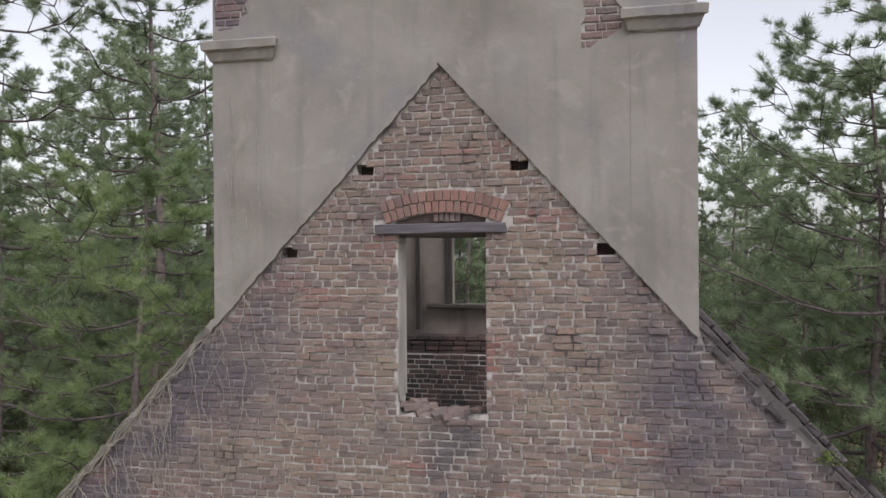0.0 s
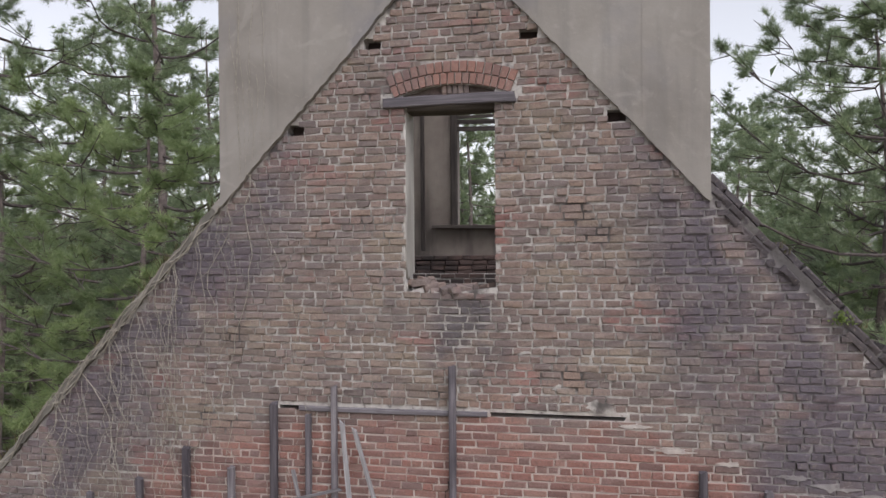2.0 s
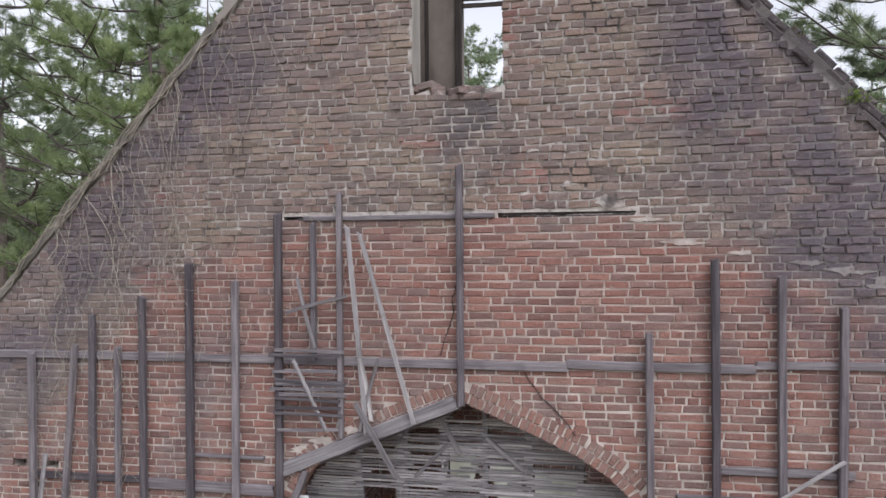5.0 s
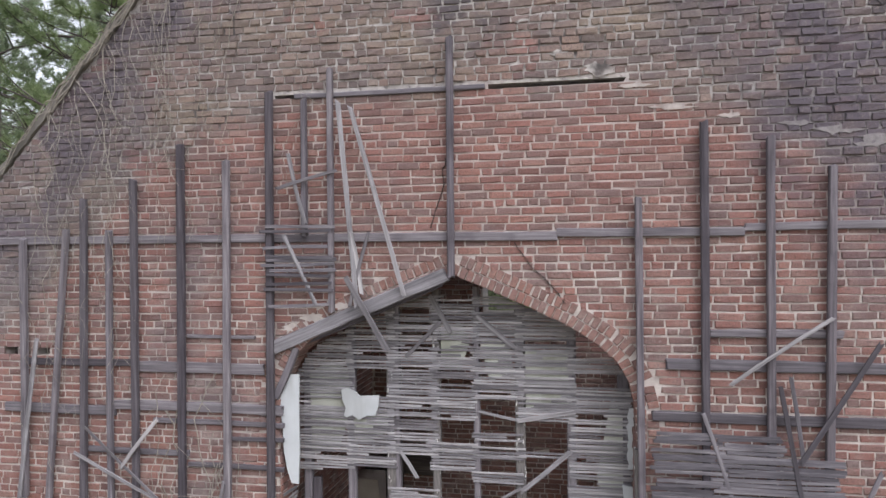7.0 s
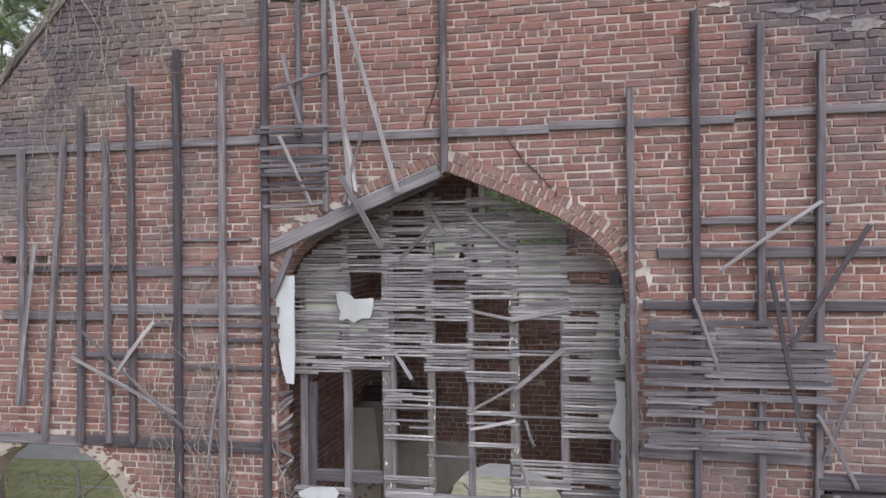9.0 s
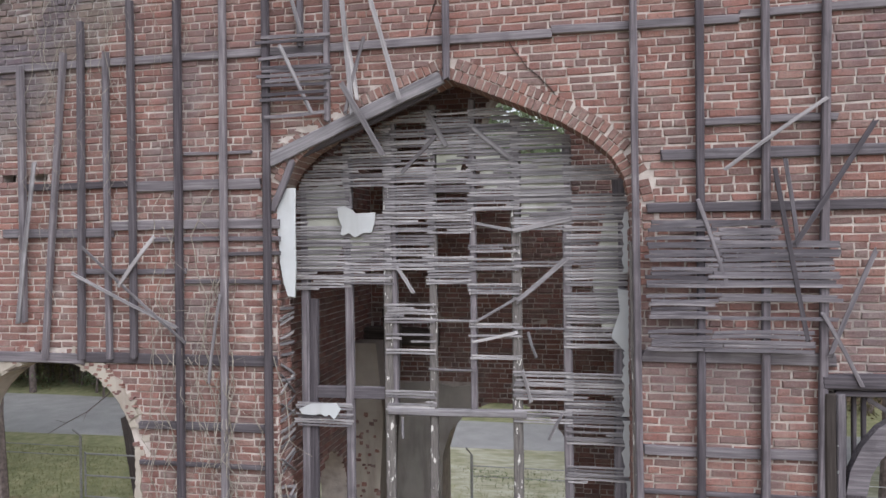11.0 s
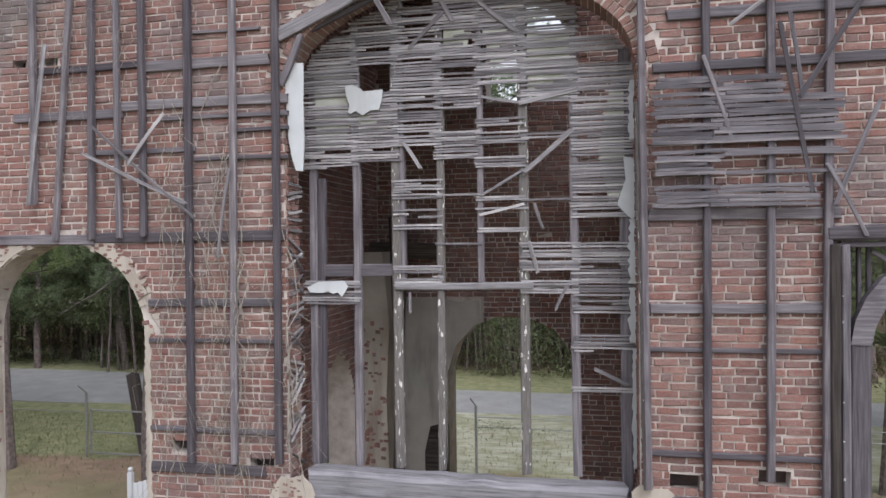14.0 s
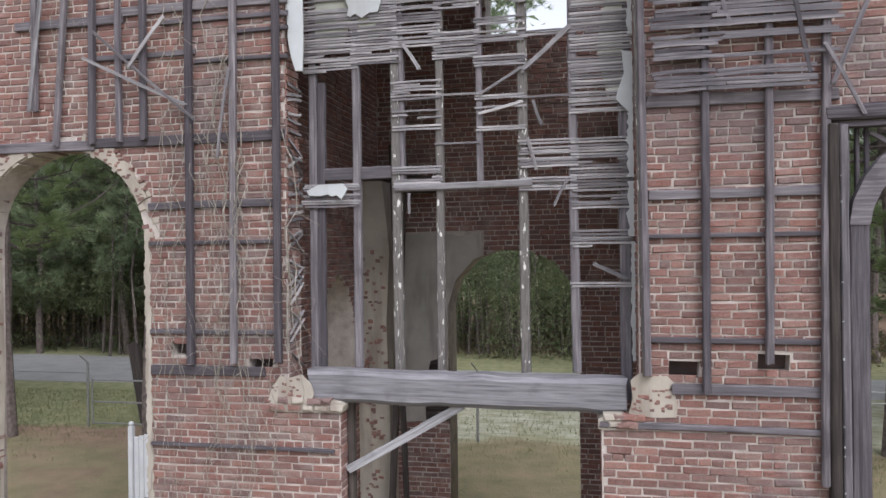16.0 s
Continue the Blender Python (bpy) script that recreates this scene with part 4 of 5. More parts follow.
# ---- boards along the centre arch ----
board("arch_board", (-1.84, -0.035, 6.855), (-0.05, -0.035, 7.60), 0.135, 0.05, BOARD, label="grey plank nailed along the pointed arch", category="plank")
board("arch_board", (-1.80, 0.05, 6.80), (-0.12, 0.05, 7.50), 0.05, 0.06, WOOD, label="narrow grey plank under the arch", category="plank")
board("arch_board", (-1.835, -0.01, 6.35), (-1.60, -0.01, 6.86), 0.07, 0.05, WOOD, label="short grey upright at the spring of the arch", category="plank")

# ---- lath and plaster partition in the centre opening ----
partition = empty("lath_partition", (0.0, 0.40, 2.38), label="ruined lath and plaster partition of grey studs and broken laths", category="partition")


def arch_top(x):
    pts = centre_left + centre_right
    for (ax, az), (bx, bz) in zip(pts, pts[1:]):
        if ax <= x <= bx:
            return az + (bz - az) * (x - ax) / ((bx - ax) or 1e-6)
    return 6.0


PY = 0.43
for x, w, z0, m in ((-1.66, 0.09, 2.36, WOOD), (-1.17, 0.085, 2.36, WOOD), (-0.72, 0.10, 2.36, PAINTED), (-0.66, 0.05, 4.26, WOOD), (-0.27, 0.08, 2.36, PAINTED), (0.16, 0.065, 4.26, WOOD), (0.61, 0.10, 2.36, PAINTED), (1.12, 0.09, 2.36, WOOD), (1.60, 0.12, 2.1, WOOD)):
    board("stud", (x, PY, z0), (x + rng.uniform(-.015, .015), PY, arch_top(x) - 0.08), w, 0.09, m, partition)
board("stud", (-1.58, PY, 2.36), (-1.56, PY, 5.42), 0.09, 0.07, WOOD, partition)
board("rail", (-0.74, PY - 0.03, 4.265), (0.70, PY - 0.03, 4.28), 0.075, 0.10, LATH, partition)
board("rail", (-1.66, PY, 4.43), (-0.75, PY, 4.44), 0.13, 0.05, WOOD, partition)
board("rail", (0.6, PY - 0.02, 4.24), (1.12, PY - 0.02, 4.28), 0.03, 0.03, LATH, partition)
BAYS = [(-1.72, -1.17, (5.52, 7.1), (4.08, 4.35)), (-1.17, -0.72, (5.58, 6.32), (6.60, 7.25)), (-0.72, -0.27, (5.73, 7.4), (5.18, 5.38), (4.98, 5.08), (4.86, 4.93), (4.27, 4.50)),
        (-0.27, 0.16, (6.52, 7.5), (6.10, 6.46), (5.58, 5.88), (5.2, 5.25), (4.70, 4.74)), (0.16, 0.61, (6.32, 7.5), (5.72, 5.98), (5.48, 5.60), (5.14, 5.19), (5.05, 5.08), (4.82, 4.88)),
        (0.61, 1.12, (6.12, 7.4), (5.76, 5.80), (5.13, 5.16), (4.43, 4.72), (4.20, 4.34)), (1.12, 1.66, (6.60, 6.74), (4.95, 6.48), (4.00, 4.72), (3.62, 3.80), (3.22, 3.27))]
count, rest = 0, Pile()
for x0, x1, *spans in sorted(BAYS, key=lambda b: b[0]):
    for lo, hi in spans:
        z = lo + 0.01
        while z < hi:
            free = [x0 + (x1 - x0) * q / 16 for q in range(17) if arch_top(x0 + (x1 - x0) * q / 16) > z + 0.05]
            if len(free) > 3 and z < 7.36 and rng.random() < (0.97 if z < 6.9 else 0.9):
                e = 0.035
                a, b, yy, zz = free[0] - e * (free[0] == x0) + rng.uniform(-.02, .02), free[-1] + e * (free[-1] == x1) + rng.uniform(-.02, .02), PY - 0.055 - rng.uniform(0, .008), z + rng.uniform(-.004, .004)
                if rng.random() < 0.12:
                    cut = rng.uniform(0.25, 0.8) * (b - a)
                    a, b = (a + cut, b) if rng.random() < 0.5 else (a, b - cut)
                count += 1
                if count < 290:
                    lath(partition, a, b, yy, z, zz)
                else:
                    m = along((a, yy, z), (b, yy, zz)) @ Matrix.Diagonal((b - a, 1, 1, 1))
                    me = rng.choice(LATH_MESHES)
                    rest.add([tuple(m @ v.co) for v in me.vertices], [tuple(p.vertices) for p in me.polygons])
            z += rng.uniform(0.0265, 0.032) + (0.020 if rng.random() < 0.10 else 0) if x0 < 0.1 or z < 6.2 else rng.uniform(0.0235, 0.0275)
for x0, z0, x1, z1, w in ((0.62, 5.42, 1.08, 5.82, 0.05), (0.60, 6.12, 1.12, 6.22, 0.045), (0.66, 4.72, 0.74, 4.42, 0.035), (-0.62, 5.75, -0.46, 5.5, 0.04), (0.18, 5.2, 0.6, 5.44, 0.03), (0.2, 6.2, 0.6, 6.12, 0.03), (0.92, 4.05, 1.05, 4.3, 0.03),
                          (1.3, 3.45, 1.62, 3.30, 0.04), (-0.1, 7.0, -0.3, 7.35, 0.05), (0.2, 7.15, 0.55, 6.85, 0.05), (-0.55, 6.75, -0.2, 7.1, 0.04), (-0.58, 4.2, -0.58, 4.0, 0.03), (0.72, 5.1, 0.80, 4.85, 0.03), (0.17, 5.0, 0.6, 5.1, 0.03)):
    board("broken_lath", (x0, PY - 0.075, z0), (x1, PY - 0.07, z1), w, 0.012, LATH, partition, ragged=1.6, bow=0.004)


def chip(name, cx, cz, rx, rz, y, material, seed, parent, label="", n=17):
    r = random.Random(seed)
    loop = [(cx + rx * math.cos(2 * math.pi * i / n) * r.uniform(0.45, 1.2), cz + rz * math.sin(2 * math.pi * i / n) * r.uniform(0.45, 1.2)) for i in range(n)]
    return child(name, slab(name, loop, [], y - 0.014, y + 0.006, material), parent, label)


child("plaster_patch", slab("plaster_patch", [(-1.26, 6.38), (-1.19, 6.40), (-1.10, 6.36), (-1.06, 6.32), (-0.85, 6.33), (-0.86, 6.22), (-0.89, 6.12), (-0.98, 6.12), (-1.07, 6.07), (-1.14, 6.12), (-1.20, 6.09), (-1.23, 6.11), (-1.21, 6.19), (-1.25, 6.28)], [], PY - 0.09, PY - 0.07, PLASTER), partition, "remaining white plaster")
child("plaster_patch", slab("plaster_patch", [(-1.71, 4.26), (-1.58, 4.32), (-1.30, 4.33), (-1.25, 4.27), (-1.28, 4.22), (-1.32, 4.16), (-1.37, 4.21), (-1.42, 4.19), (-1.47, 4.22), (-1.55, 4.20), (-1.68, 4.21)], [], PY - 0.095, PY - 0.075, PLASTER), partition, "remaining white plaster")
child("plaster_patch", slab("plaster_patch", [(1.59, 5.54), (1.71, 5.52), (1.71, 4.90), (1.66, 4.93), (1.60, 4.99), (1.53, 5.07), (1.54, 5.12), (1.56, 5.18), (1.585, 5.25), (1.61, 5.32)], [], PY - 0.095, PY - 0.075, PLASTER), partition, "broken slab of white plaster")
for seed, za, zb, w in ((6, 4.30, 4.95, 0.10), (7, 3.72, 4.28, 0.10), (8, 2.5, 3.7, 0.055), (9, 5.7, 6.3, 0.08)):
    ragged_strip("plaster_edge", [(1.675, za), (1.68, zb)], w, PY - 0.095, PY - 0.075, PLASTER, seed, 0.045, partition)
child("plaster_patch", slab("plaster_patch", [(-1.80, 6.60), (-1.69, 6.58), (-1.60, 6.58), (-1.605, 6.2), (-1.60, 5.8), (-1.61, 5.47), (-1.69, 5.48), (-1.735, 5.62), (-1.77, 5.82), (-1.775, 6.0), (-1.80, 6.24)], [], 0.03, 0.055, PLASTER), partition, "tall slab of white plaster at the jamb")
child("lath_rest", rest.mesh("lath_rest", LATH), partition, "weathered laths under the arch", "stuff")
dull = plaster_material("old_plaster", (0.30, 0.305, 0.26), (0.42, 0.425, 0.375), (0.20, 0.205, 0.16))
# laths left on the jamb
jamb_laths = empty("lath_panel", (-1.78, 0.2, 2.4), label="broken laths hanging on the brick reveal", category="lath panel")
for i in range(30):
    z = 5.35 - i * 0.095 + rng.uniform(-.03, .03)
    board("lath", (-1.775, 0.03, z), (-1.77, 0.36, z + rng.uniform(-.25, .25) * (1 if i > 5 else 0.2)), 0.030, 0.01, LATH, jamb_laths, ragged=1.0)

# ---- floor beam and corbels ----
board("floor_beam", (-1.62, 0.20, 2.22), (1.58, 0.20, 2.20), 0.33, 0.30, BEAM, label="thick grey weathered timber beam across the opening", category="beam", ragged=0.15)


def corbel(x0, x1, zt, seed):
    """Crumbling end of the pier: broken bricks bedded in lime, with a cap of mortar."""
    r = random.Random(seed)
    thing = empty("brick_corbel", ((x0 + x1) / 2, 0.05, zt - 0.1), label="crumbling brick corbel smeared with lime mortar under the beam", category="corbel")
    child("mortar_bed", slab("mortar_bed", [(x0, zt - 0.13), (x1, zt - 0.13), (x1, zt - 0.03), (x1 - 0.12, zt), (x0 + 0.1, zt + 0.02), (x0, zt - 0.04)], [], -0.02, 0.2, LIMED), thing)
    for i in range(9):
        x = x0 + (x1 - x0) * (i + r.random() * 0.6) / 9.5
        z = zt - 0.115 + (i % 2) * 0.07
        v, f = brick_solid(x, x + r.uniform(0.06, 0.17), z, z + 0.058, -0.035 - r.uniform(0, 0.02), 0.1, r, 0.016, 0.014)
        child("broken_brick", mesh_of("broken_brick", v, f, BRICK if r.random() < 0.6 else LIMED), thing)
    return thing


corbel(-2.0, -1.22, 2.10, 1)
corbel(1.32, 1.72, 2.04, 2)
for loop, x0, x1 in (([(-2.02, 2.08), (-1.78, 2.05), (-1.55, 2.07), (-1.52, 2.16), (-1.56, 2.26), (-1.66, 2.35), (-1.80, 2.31), (-1.88, 2.34), (-1.97, 2.22)], -2.0, -1.56),
                     ([(1.60, 2.06), (1.82, 2.03), (2.03, 2.04), (2.04, 2.15), (2.02, 2.24), (1.96, 2.29), (2.01, 2.36), (1.95, 2.42), (1.80, 2.41), (1.70, 2.44), (1.62, 2.37), (1.64, 2.2)], 1.62, 2.0)):
    child("lime_patch", slab("lime_patch", loop, [], -0.012, 0.02, LIMED), wall_front, "smeared cream lime mortar")
    for i in range(26):
        x, z = rng.uniform(x0, x1 - 0.05), rng.uniform(2.08, 2.30)
        v, f = brick_solid(x, x + rng.uniform(0.015, 0.06), z, z + rng.uniform(0.010, 0.03), -0.016, 0.0, rng, 0.009, 0.004)
        child("brick_chip", mesh_of("brick_chip", v, f, BRICK), wall_front)
board("brace", (-1.22, 0.16, 1.35), (0.0, 0.16, 2.06), 0.09, 0.03, BEAM, label="grey board leaning under the beam", category="board")
board("door_post", (-1.20, 0.25, GROUND), (-1.20, 0.25, 2.05), 0.07, 0.1, DARKWOOD, label="dark door post against the brick pier", category="post")
board("jamb_post", (1.77, -0.02, 2.42), (1.72, -0.02, 6.0), 0.08, 0.10, PAINTED, label="flaking painted post beside the opening", category="post")
# inside clutter seen between the studs
for x0, y0, z0, x1, y1, z1, w in ((-1.55, 2.6, -1.5, -1.30, 2.9, 4.9, 0.09), (-1.15, 2.4, -1.5, -1.5, 2.9, 5.1, 0.07)):
    board("loose_timber", (x0, y0, z0), (x1, y1, z1), w, 0.06, DARKWOOD, label="old dark timber inside the tower", category="timber", group="inner timbers")
board("floor_joist", (-2.05, 3.75, 4.62), (-0.95, 3.75, 4.60), 0.25, 0.3, DARKWOOD, label="blackened broken joist end at the inner wall", category="joist")

# ---- timber door surround on the other side ----
door_1 = empty("door_1", (4.2, 0.1, GROUND), label="tall arched grey timber doorway frame without doors", category="door", kind="structure")
board("door_frame", (3.36, -0.06, GROUND), (3.36, -0.06, 4.66), 0.09, 0.12, DARKWOOD, door_1)
casing = child("door_casing", board_mesh("door_casing", 4.66 - GROUND, 0.07, 0.10, WOOD, 61), door_1)
casing.matrix_basis = along((3.45, -0.04, GROUND), (3.45, -0.04, 4.66))
for i in range(40):
    z = 1.0 + i * 0.085 + rng.uniform(-.02, .02)
    if rng.random() < 0.75:
        continue
    s = rng.uniform(0.004, 0.011)
    v, f = brick_solid(z - GROUND - s, z - GROUND + s, 0.026, 0.036, -0.062, -0.045, rng, 0.005, 0.004)
    ob = new("plaster_key", mesh_of("plaster_key", v, f, PLASTER))
    ob.parent = casing
board("door_frame", (3.30, -0.05, 4.76), (5.1, -0.05, 4.76), 0.13, 0.12, WOOD, door_1)
board("door_frame", (3.42, -0.02, 4.66), (5.0, -0.02, 4.66), 0.05, 0.10, WOOD, door_1)
board("door_frame", (3.575, 0.0, GROUND), (3.575, 0.0, 3.80), 0.17, 0.10, WOOD, door_1)
for i, x in enumerate((3.52, 3.60, 3.68)):
    board("slat", (x, 0.08, 3.7 + i * 0.1), (x, 0.08, 4.64), 0.035, 0.05, WOOD, door_1)
arch_o = [(3.49, 3.78), (3.53, 4.0), (3.62, 4.2), (3.75, 4.37), (3.95, 4.51), (4.22, 4.58)]
arch_o = arch_o + [(8.44 - x, z) for x, z in reversed(arch_o[:-1])]
arch_i = [(4.22 + (x - 4.22) * 0.77, 3.78 + (z - 3.78) * 0.72) for x, z in arch_o]
child("arch_trim", slab("arch_trim", arch_o + arch_i[::-1], [], -0.06, 0.05, WOOD), door_1, "curved grey timber trim")
board("brace", (3.7, 0.06, 4.6), (4.3, 0.06, 4.2), 0.04, 0.04, WOOD, door_1)

# ---- vines ----


def vine(x, z0, z1, sway, seed, thick=0.006):
    r = random.Random(seed)
    pts, xx = [], x
    n = max(4, int((z0 - z1) / 0.16))
    for i in range(n + 1):
        z = z0 + (z1 - z0) * i / n
        xx += r.uniform(-1, 1) * sway * 0.055 + sway * 0.012 * math.sin(i * 0.9 + seed)
        pts.append((xx, -0.035 - r.uniform(0, 0.03) - (0.09 if 2.4 < z < 9 and r.random() < 0.3 else 0), z))
    pile = Pile()
    pile.add(*tube(pts, [thick * (1.2 - 0.6 * i / n) for i in range(n + 1)], 5))
    for i in range(2, n, 3):
        if r.random() < 0.6:
            d = r.choice((-1, 1))
            a = Vector(pts[i])
            twig = [a, a + Vector((d * 0.08, -.01, -.06)), a + Vector((d * r.uniform(.12, .3), -.015, r.uniform(-.25, .02))), a + Vector((d * r.uniform(.2, .4), -.01, r.uniform(-.5, -.1)))]
            pile.add(*tube(twig, [thick * 0.6, thick * 0.5, thick * 0.4, thick * 0.25], 4))
    return tagged(new("dry_vine", pile.mesh("dry_vine", VINE)), "thin dry grey vine creeping down the brick wall", "vine", "vines")


for i in range(34):
    x = rng.uniform(-4.4, -2.0)
    top = APEX - SLOPE_L * abs(x) - 0.05
    vine(x, top, top - rng.uniform(0.8, 4.2), rng.uniform(0.9, 2.4), 40 + i, rng.uniform(0.0022, 0.0045))
for i in range(22):
    x = rng.uniform(-3.2, -1.8)
    vine(x, rng.uniform(4.6, 6.6), rng.uniform(-1.5, 2.4), rng.uniform(0.8, 2.0), 140 + i, rng.uniform(0.003, 0.0055))
for i in range(7):
    x = rng.uniform(-2.35, -1.75)
    vine(x, rng.uniform(12.6, 13.9), APEX - SLOPE_L * abs(x) + 0.05, 0.5, 240 + i, 0.003)
for i in range(4):
    x = rng.uniform(-1.78, -1.70)
    vine(x, rng.uniform(3.0, 5.0), rng.uniform(2.2, 2.6), 0.7, 260 + i, 0.006)


for i in range(9):
    r5 = random.Random(500 + i)
    xa = r5.uniform(-5.6, -3.2)
    pts = [(xa + 0.14 * q, -0.05 - r5.uniform(0, 0.04), APEX + SLOPE_L * (xa + 0.14 * q) + r5.uniform(-0.10, 0.09)) for q in range(r5.randint(6, 14)) if xa + 0.14 * q < -2.4]
    if len(pts) > 3:
        p = Pile()
        p.add(*tube(pts, [0.006] * len(pts), 5))
        tagged(new("dry_vine", p.mesh("dry_vine", VINE)), "dry grey vine lying along the sloping wall top", "vine", "vines")


def grass_tuft(x, y, z, n, h, seed, material, label):
    r = random.Random(seed)
    p = Pile()
    for i in range(n):
        a, l = r.uniform(0, 6.28), h * r.uniform(0.5, 1.1)
        b = Vector((x + r.uniform(-.06, .06), y + r.uniform(-.06, .06), z))
        lean = Vector((math.cos(a), math.sin(a), 0)) * l * r.uniform(0.1, 0.6)
        w = Vector((-math.sin(a), math.cos(a), 0)) * 0.006
        p.add([b - w, b + w, b + lean * 0.5 + Vector((0, 0, l * 0.6)), b + lean + Vector((0, 0, l))], [(0, 1, 2), (0, 2, 3)])
    return tagged(new("weed", p.mesh("weed", material)), label, "weed", "weeds on the wall")


for i in range(60):
    x = rng.uniform(-5.6, -2.5)
    grass_tuft(x, 0.1, APEX - SLOPE_L * abs(x) + 0.08, 11, rng.uniform(0.05, 0.22), i, BRUSH, "dry grass tuft growing on the sloping wall top")
for i in range(6):
    x = rng.uniform(2.8, 3.9)
    grass_tuft(x, 0.1, verge_r(x) + 0.03, 12, rng.uniform(0.06, 0.16), 50 + i, BRUSH, "dry grass tuft on the broken verge")


def sprig(x, y, z, size, seed):
    r = random.Random(seed)
    p = Pile()
    for i in range(70):
        a, e, l = r.uniform(0, 6.28), r.uniform(0.1, 1.5), size * r.uniform(0.3, 1)
        c = Vector((x + math.cos(a) * math.cos(e) * l, y - abs(math.sin(a)) * math.cos(e) * l * 0.6, z + math.sin(e) * l))
        u = Vector((r.uniform(-1, 1), r.uniform(-1, 1), r.uniform(-1, 1))).normalized() * 0.022
        w = u.cross(Vector((r.uniform(-1, 1), 1, r.uniform(-1, 1)))).normalized() * 0.010
        p.add([c - u, c + w, c + u, c - w], [(0, 1, 2, 3)])
    return tagged(new("wall_plant", p.mesh("wall_plant", IVY)), "small green plant growing from the brick verge", "plant")


sprig(3.47, -0.02, 10.30, 0.13, 1)

for k, (x, z, a, b) in enumerate(((1.40, 9.50, 0.16, 0.07), (1.05, 9.66, 0.10, 0.04), (1.72, 9.33, 0.14, 0.03), (2.05, 9.12, 0.20, 0.03), (3.45, 8.86, 0.22, 0.05), (3.75, 8.75, 0.20, 0.06), (3.1, 8.93, 0.14, 0.03), (0.62, 10.0, 0.14, 0.03), (2.55, 9.02, 0.12, 0.025), (-1.66, 7.06, 0.12, 0.05), (-1.42, 7.16, 0.14, 0.05), (-1.12, 7.28, 0.10, 0.04))):
    chip("lime_patch", x, z, a, b, 0.006, MORTAR, 300 + k, wall_front, "", 19)

# cracks in the brickwork over the arch: thin strips, the gap's shade painted dark
CRACK = plain("crack_shadow", (0.030, 0.026, 0.024), 0.3, 20)
for seed, pts in ((61, [(0.60, 7.90), (0.64, 7.83), (0.74, 7.68), (0.87, 7.57), (1.00, 7.43), (1.08, 7.31)]), (62, [(-0.06, 8.72), (-0.093, 8.61), (-0.112, 8.34), (-0.21, 8.04)])):
    r6 = random.Random(seed)
    line = [p for (ax, az), (bx, bz) in zip(pts, pts[1:]) for p in ((ax, az), ((ax + bx) / 2 + r6.uniform(-.03, .03), (az + bz) / 2 + r6.uniform(-.02, .02)))] + [pts[-1]]
    ragged_strip("crack", line, 0.007, -0.012, 0.01, CRACK, seed, 0.04)
# pitted lime render in the haunches of the side arch
for side, a0, a1, seed in ((1, 22, 74, 71), (-1, 28, 76, 72)):
    r6 = random.Random(seed)
    cx, cz, rx, rz = ARCH_L
    inner_edge = [(cx + side * (rx + 0.01) * math.cos(radians(a)), cz + (rz + 0.01) * math.sin(radians(a))) for a in range(a0, a1, 4)]
    outer_edge = [(cx + side * (rx + r6.uniform(0.10, 0.20)) * math.cos(radians(a)), min(4.76, cz + (rz + r6.uniform(0.12, 0.30)) * math.sin(radians(a)))) for a in range(a0, a1, 3)]
    child("lime_haunch", slab("lime_haunch", inner_edge + outer_edge[::-1], [], -0.020, 0.012, LIMED), wall_front, "pitted cream lime render")
    for i in range(34):
        a, rr = radians(r6.uniform(a0, a1)), r6.uniform(0.02, 0.17)
        x, z = cx + side * (rx + rr) * math.cos(a), cz + (rz + rr) * math.sin(a)
        v, f = brick_solid(x - 0.03, x + r6.uniform(0.0, 0.03), z, z + r6.uniform(0.012, 0.035), -0.028, 0.01, r6, 0.010, 0.005)
        child("pit", mesh_of("pit", v, f, BRICK), wall_front)
p = Pile()
p.add(*tube([(-3.66, 0.10, 4.56), (-3.80, 0.06, 4.40), (-4.02, 0.02, 4.22), (-4.25, -0.02, 4.10), (-4.46, -0.04, 3.98)], [0.004, 0.006, 0.007, 0.005, 0.003], 6))
for a, b in (((-3.80, 0.06, 4.40), (-3.92, 0.02, 4.43)), ((-4.02, 0.02, 4.22), (-4.06, 0.0, 4.12)), ((-4.25, -0.02, 4.10), (-4.38, -0.03, 4.13)), ((-3.70, 0.08, 4.5), (-3.62, 0.05, 4.30))):
    p.add(*tube([a, b], [0.003, 0.0015], 4))
tagged(new("hanging_branch", p.mesh("hanging_branch", LIMB_BARK)), "bare dry branch hanging from the side arch", "branch")

# grey plaster keys still held behind the laths
for loop in ([(-1.62, 6.55), (-1.4, 6.66), (-1.2, 6.60), (-1.17, 6.3), (-1.22, 6.0), (-1.3, 5.75), (-1.6, 5.7)], [(-1.15, 6.2), (-0.75, 6.15), (-0.78, 5.95), (-0.95, 5.84), (-1.12, 5.8)],
             [(-0.2, 7.0), (0.0, 7.1), (0.1, 6.9), (0.0, 6.6), (-0.2, 6.64)], [(0.2, 6.9), (0.5, 6.92), (0.54, 6.6), (0.3, 6.5)], [(1.5, 6.4), (1.6, 6.2), (1.6, 5.2), (1.45, 5.1), (1.35, 5.6)], [(0.66, 6.84), (1.08, 6.80), (1.09, 6.2), (0.66, 6.25)]):
    child("plaster_key", slab("plaster_key", loop, [], PY - 0.050, PY - 0.040, dull), partition)

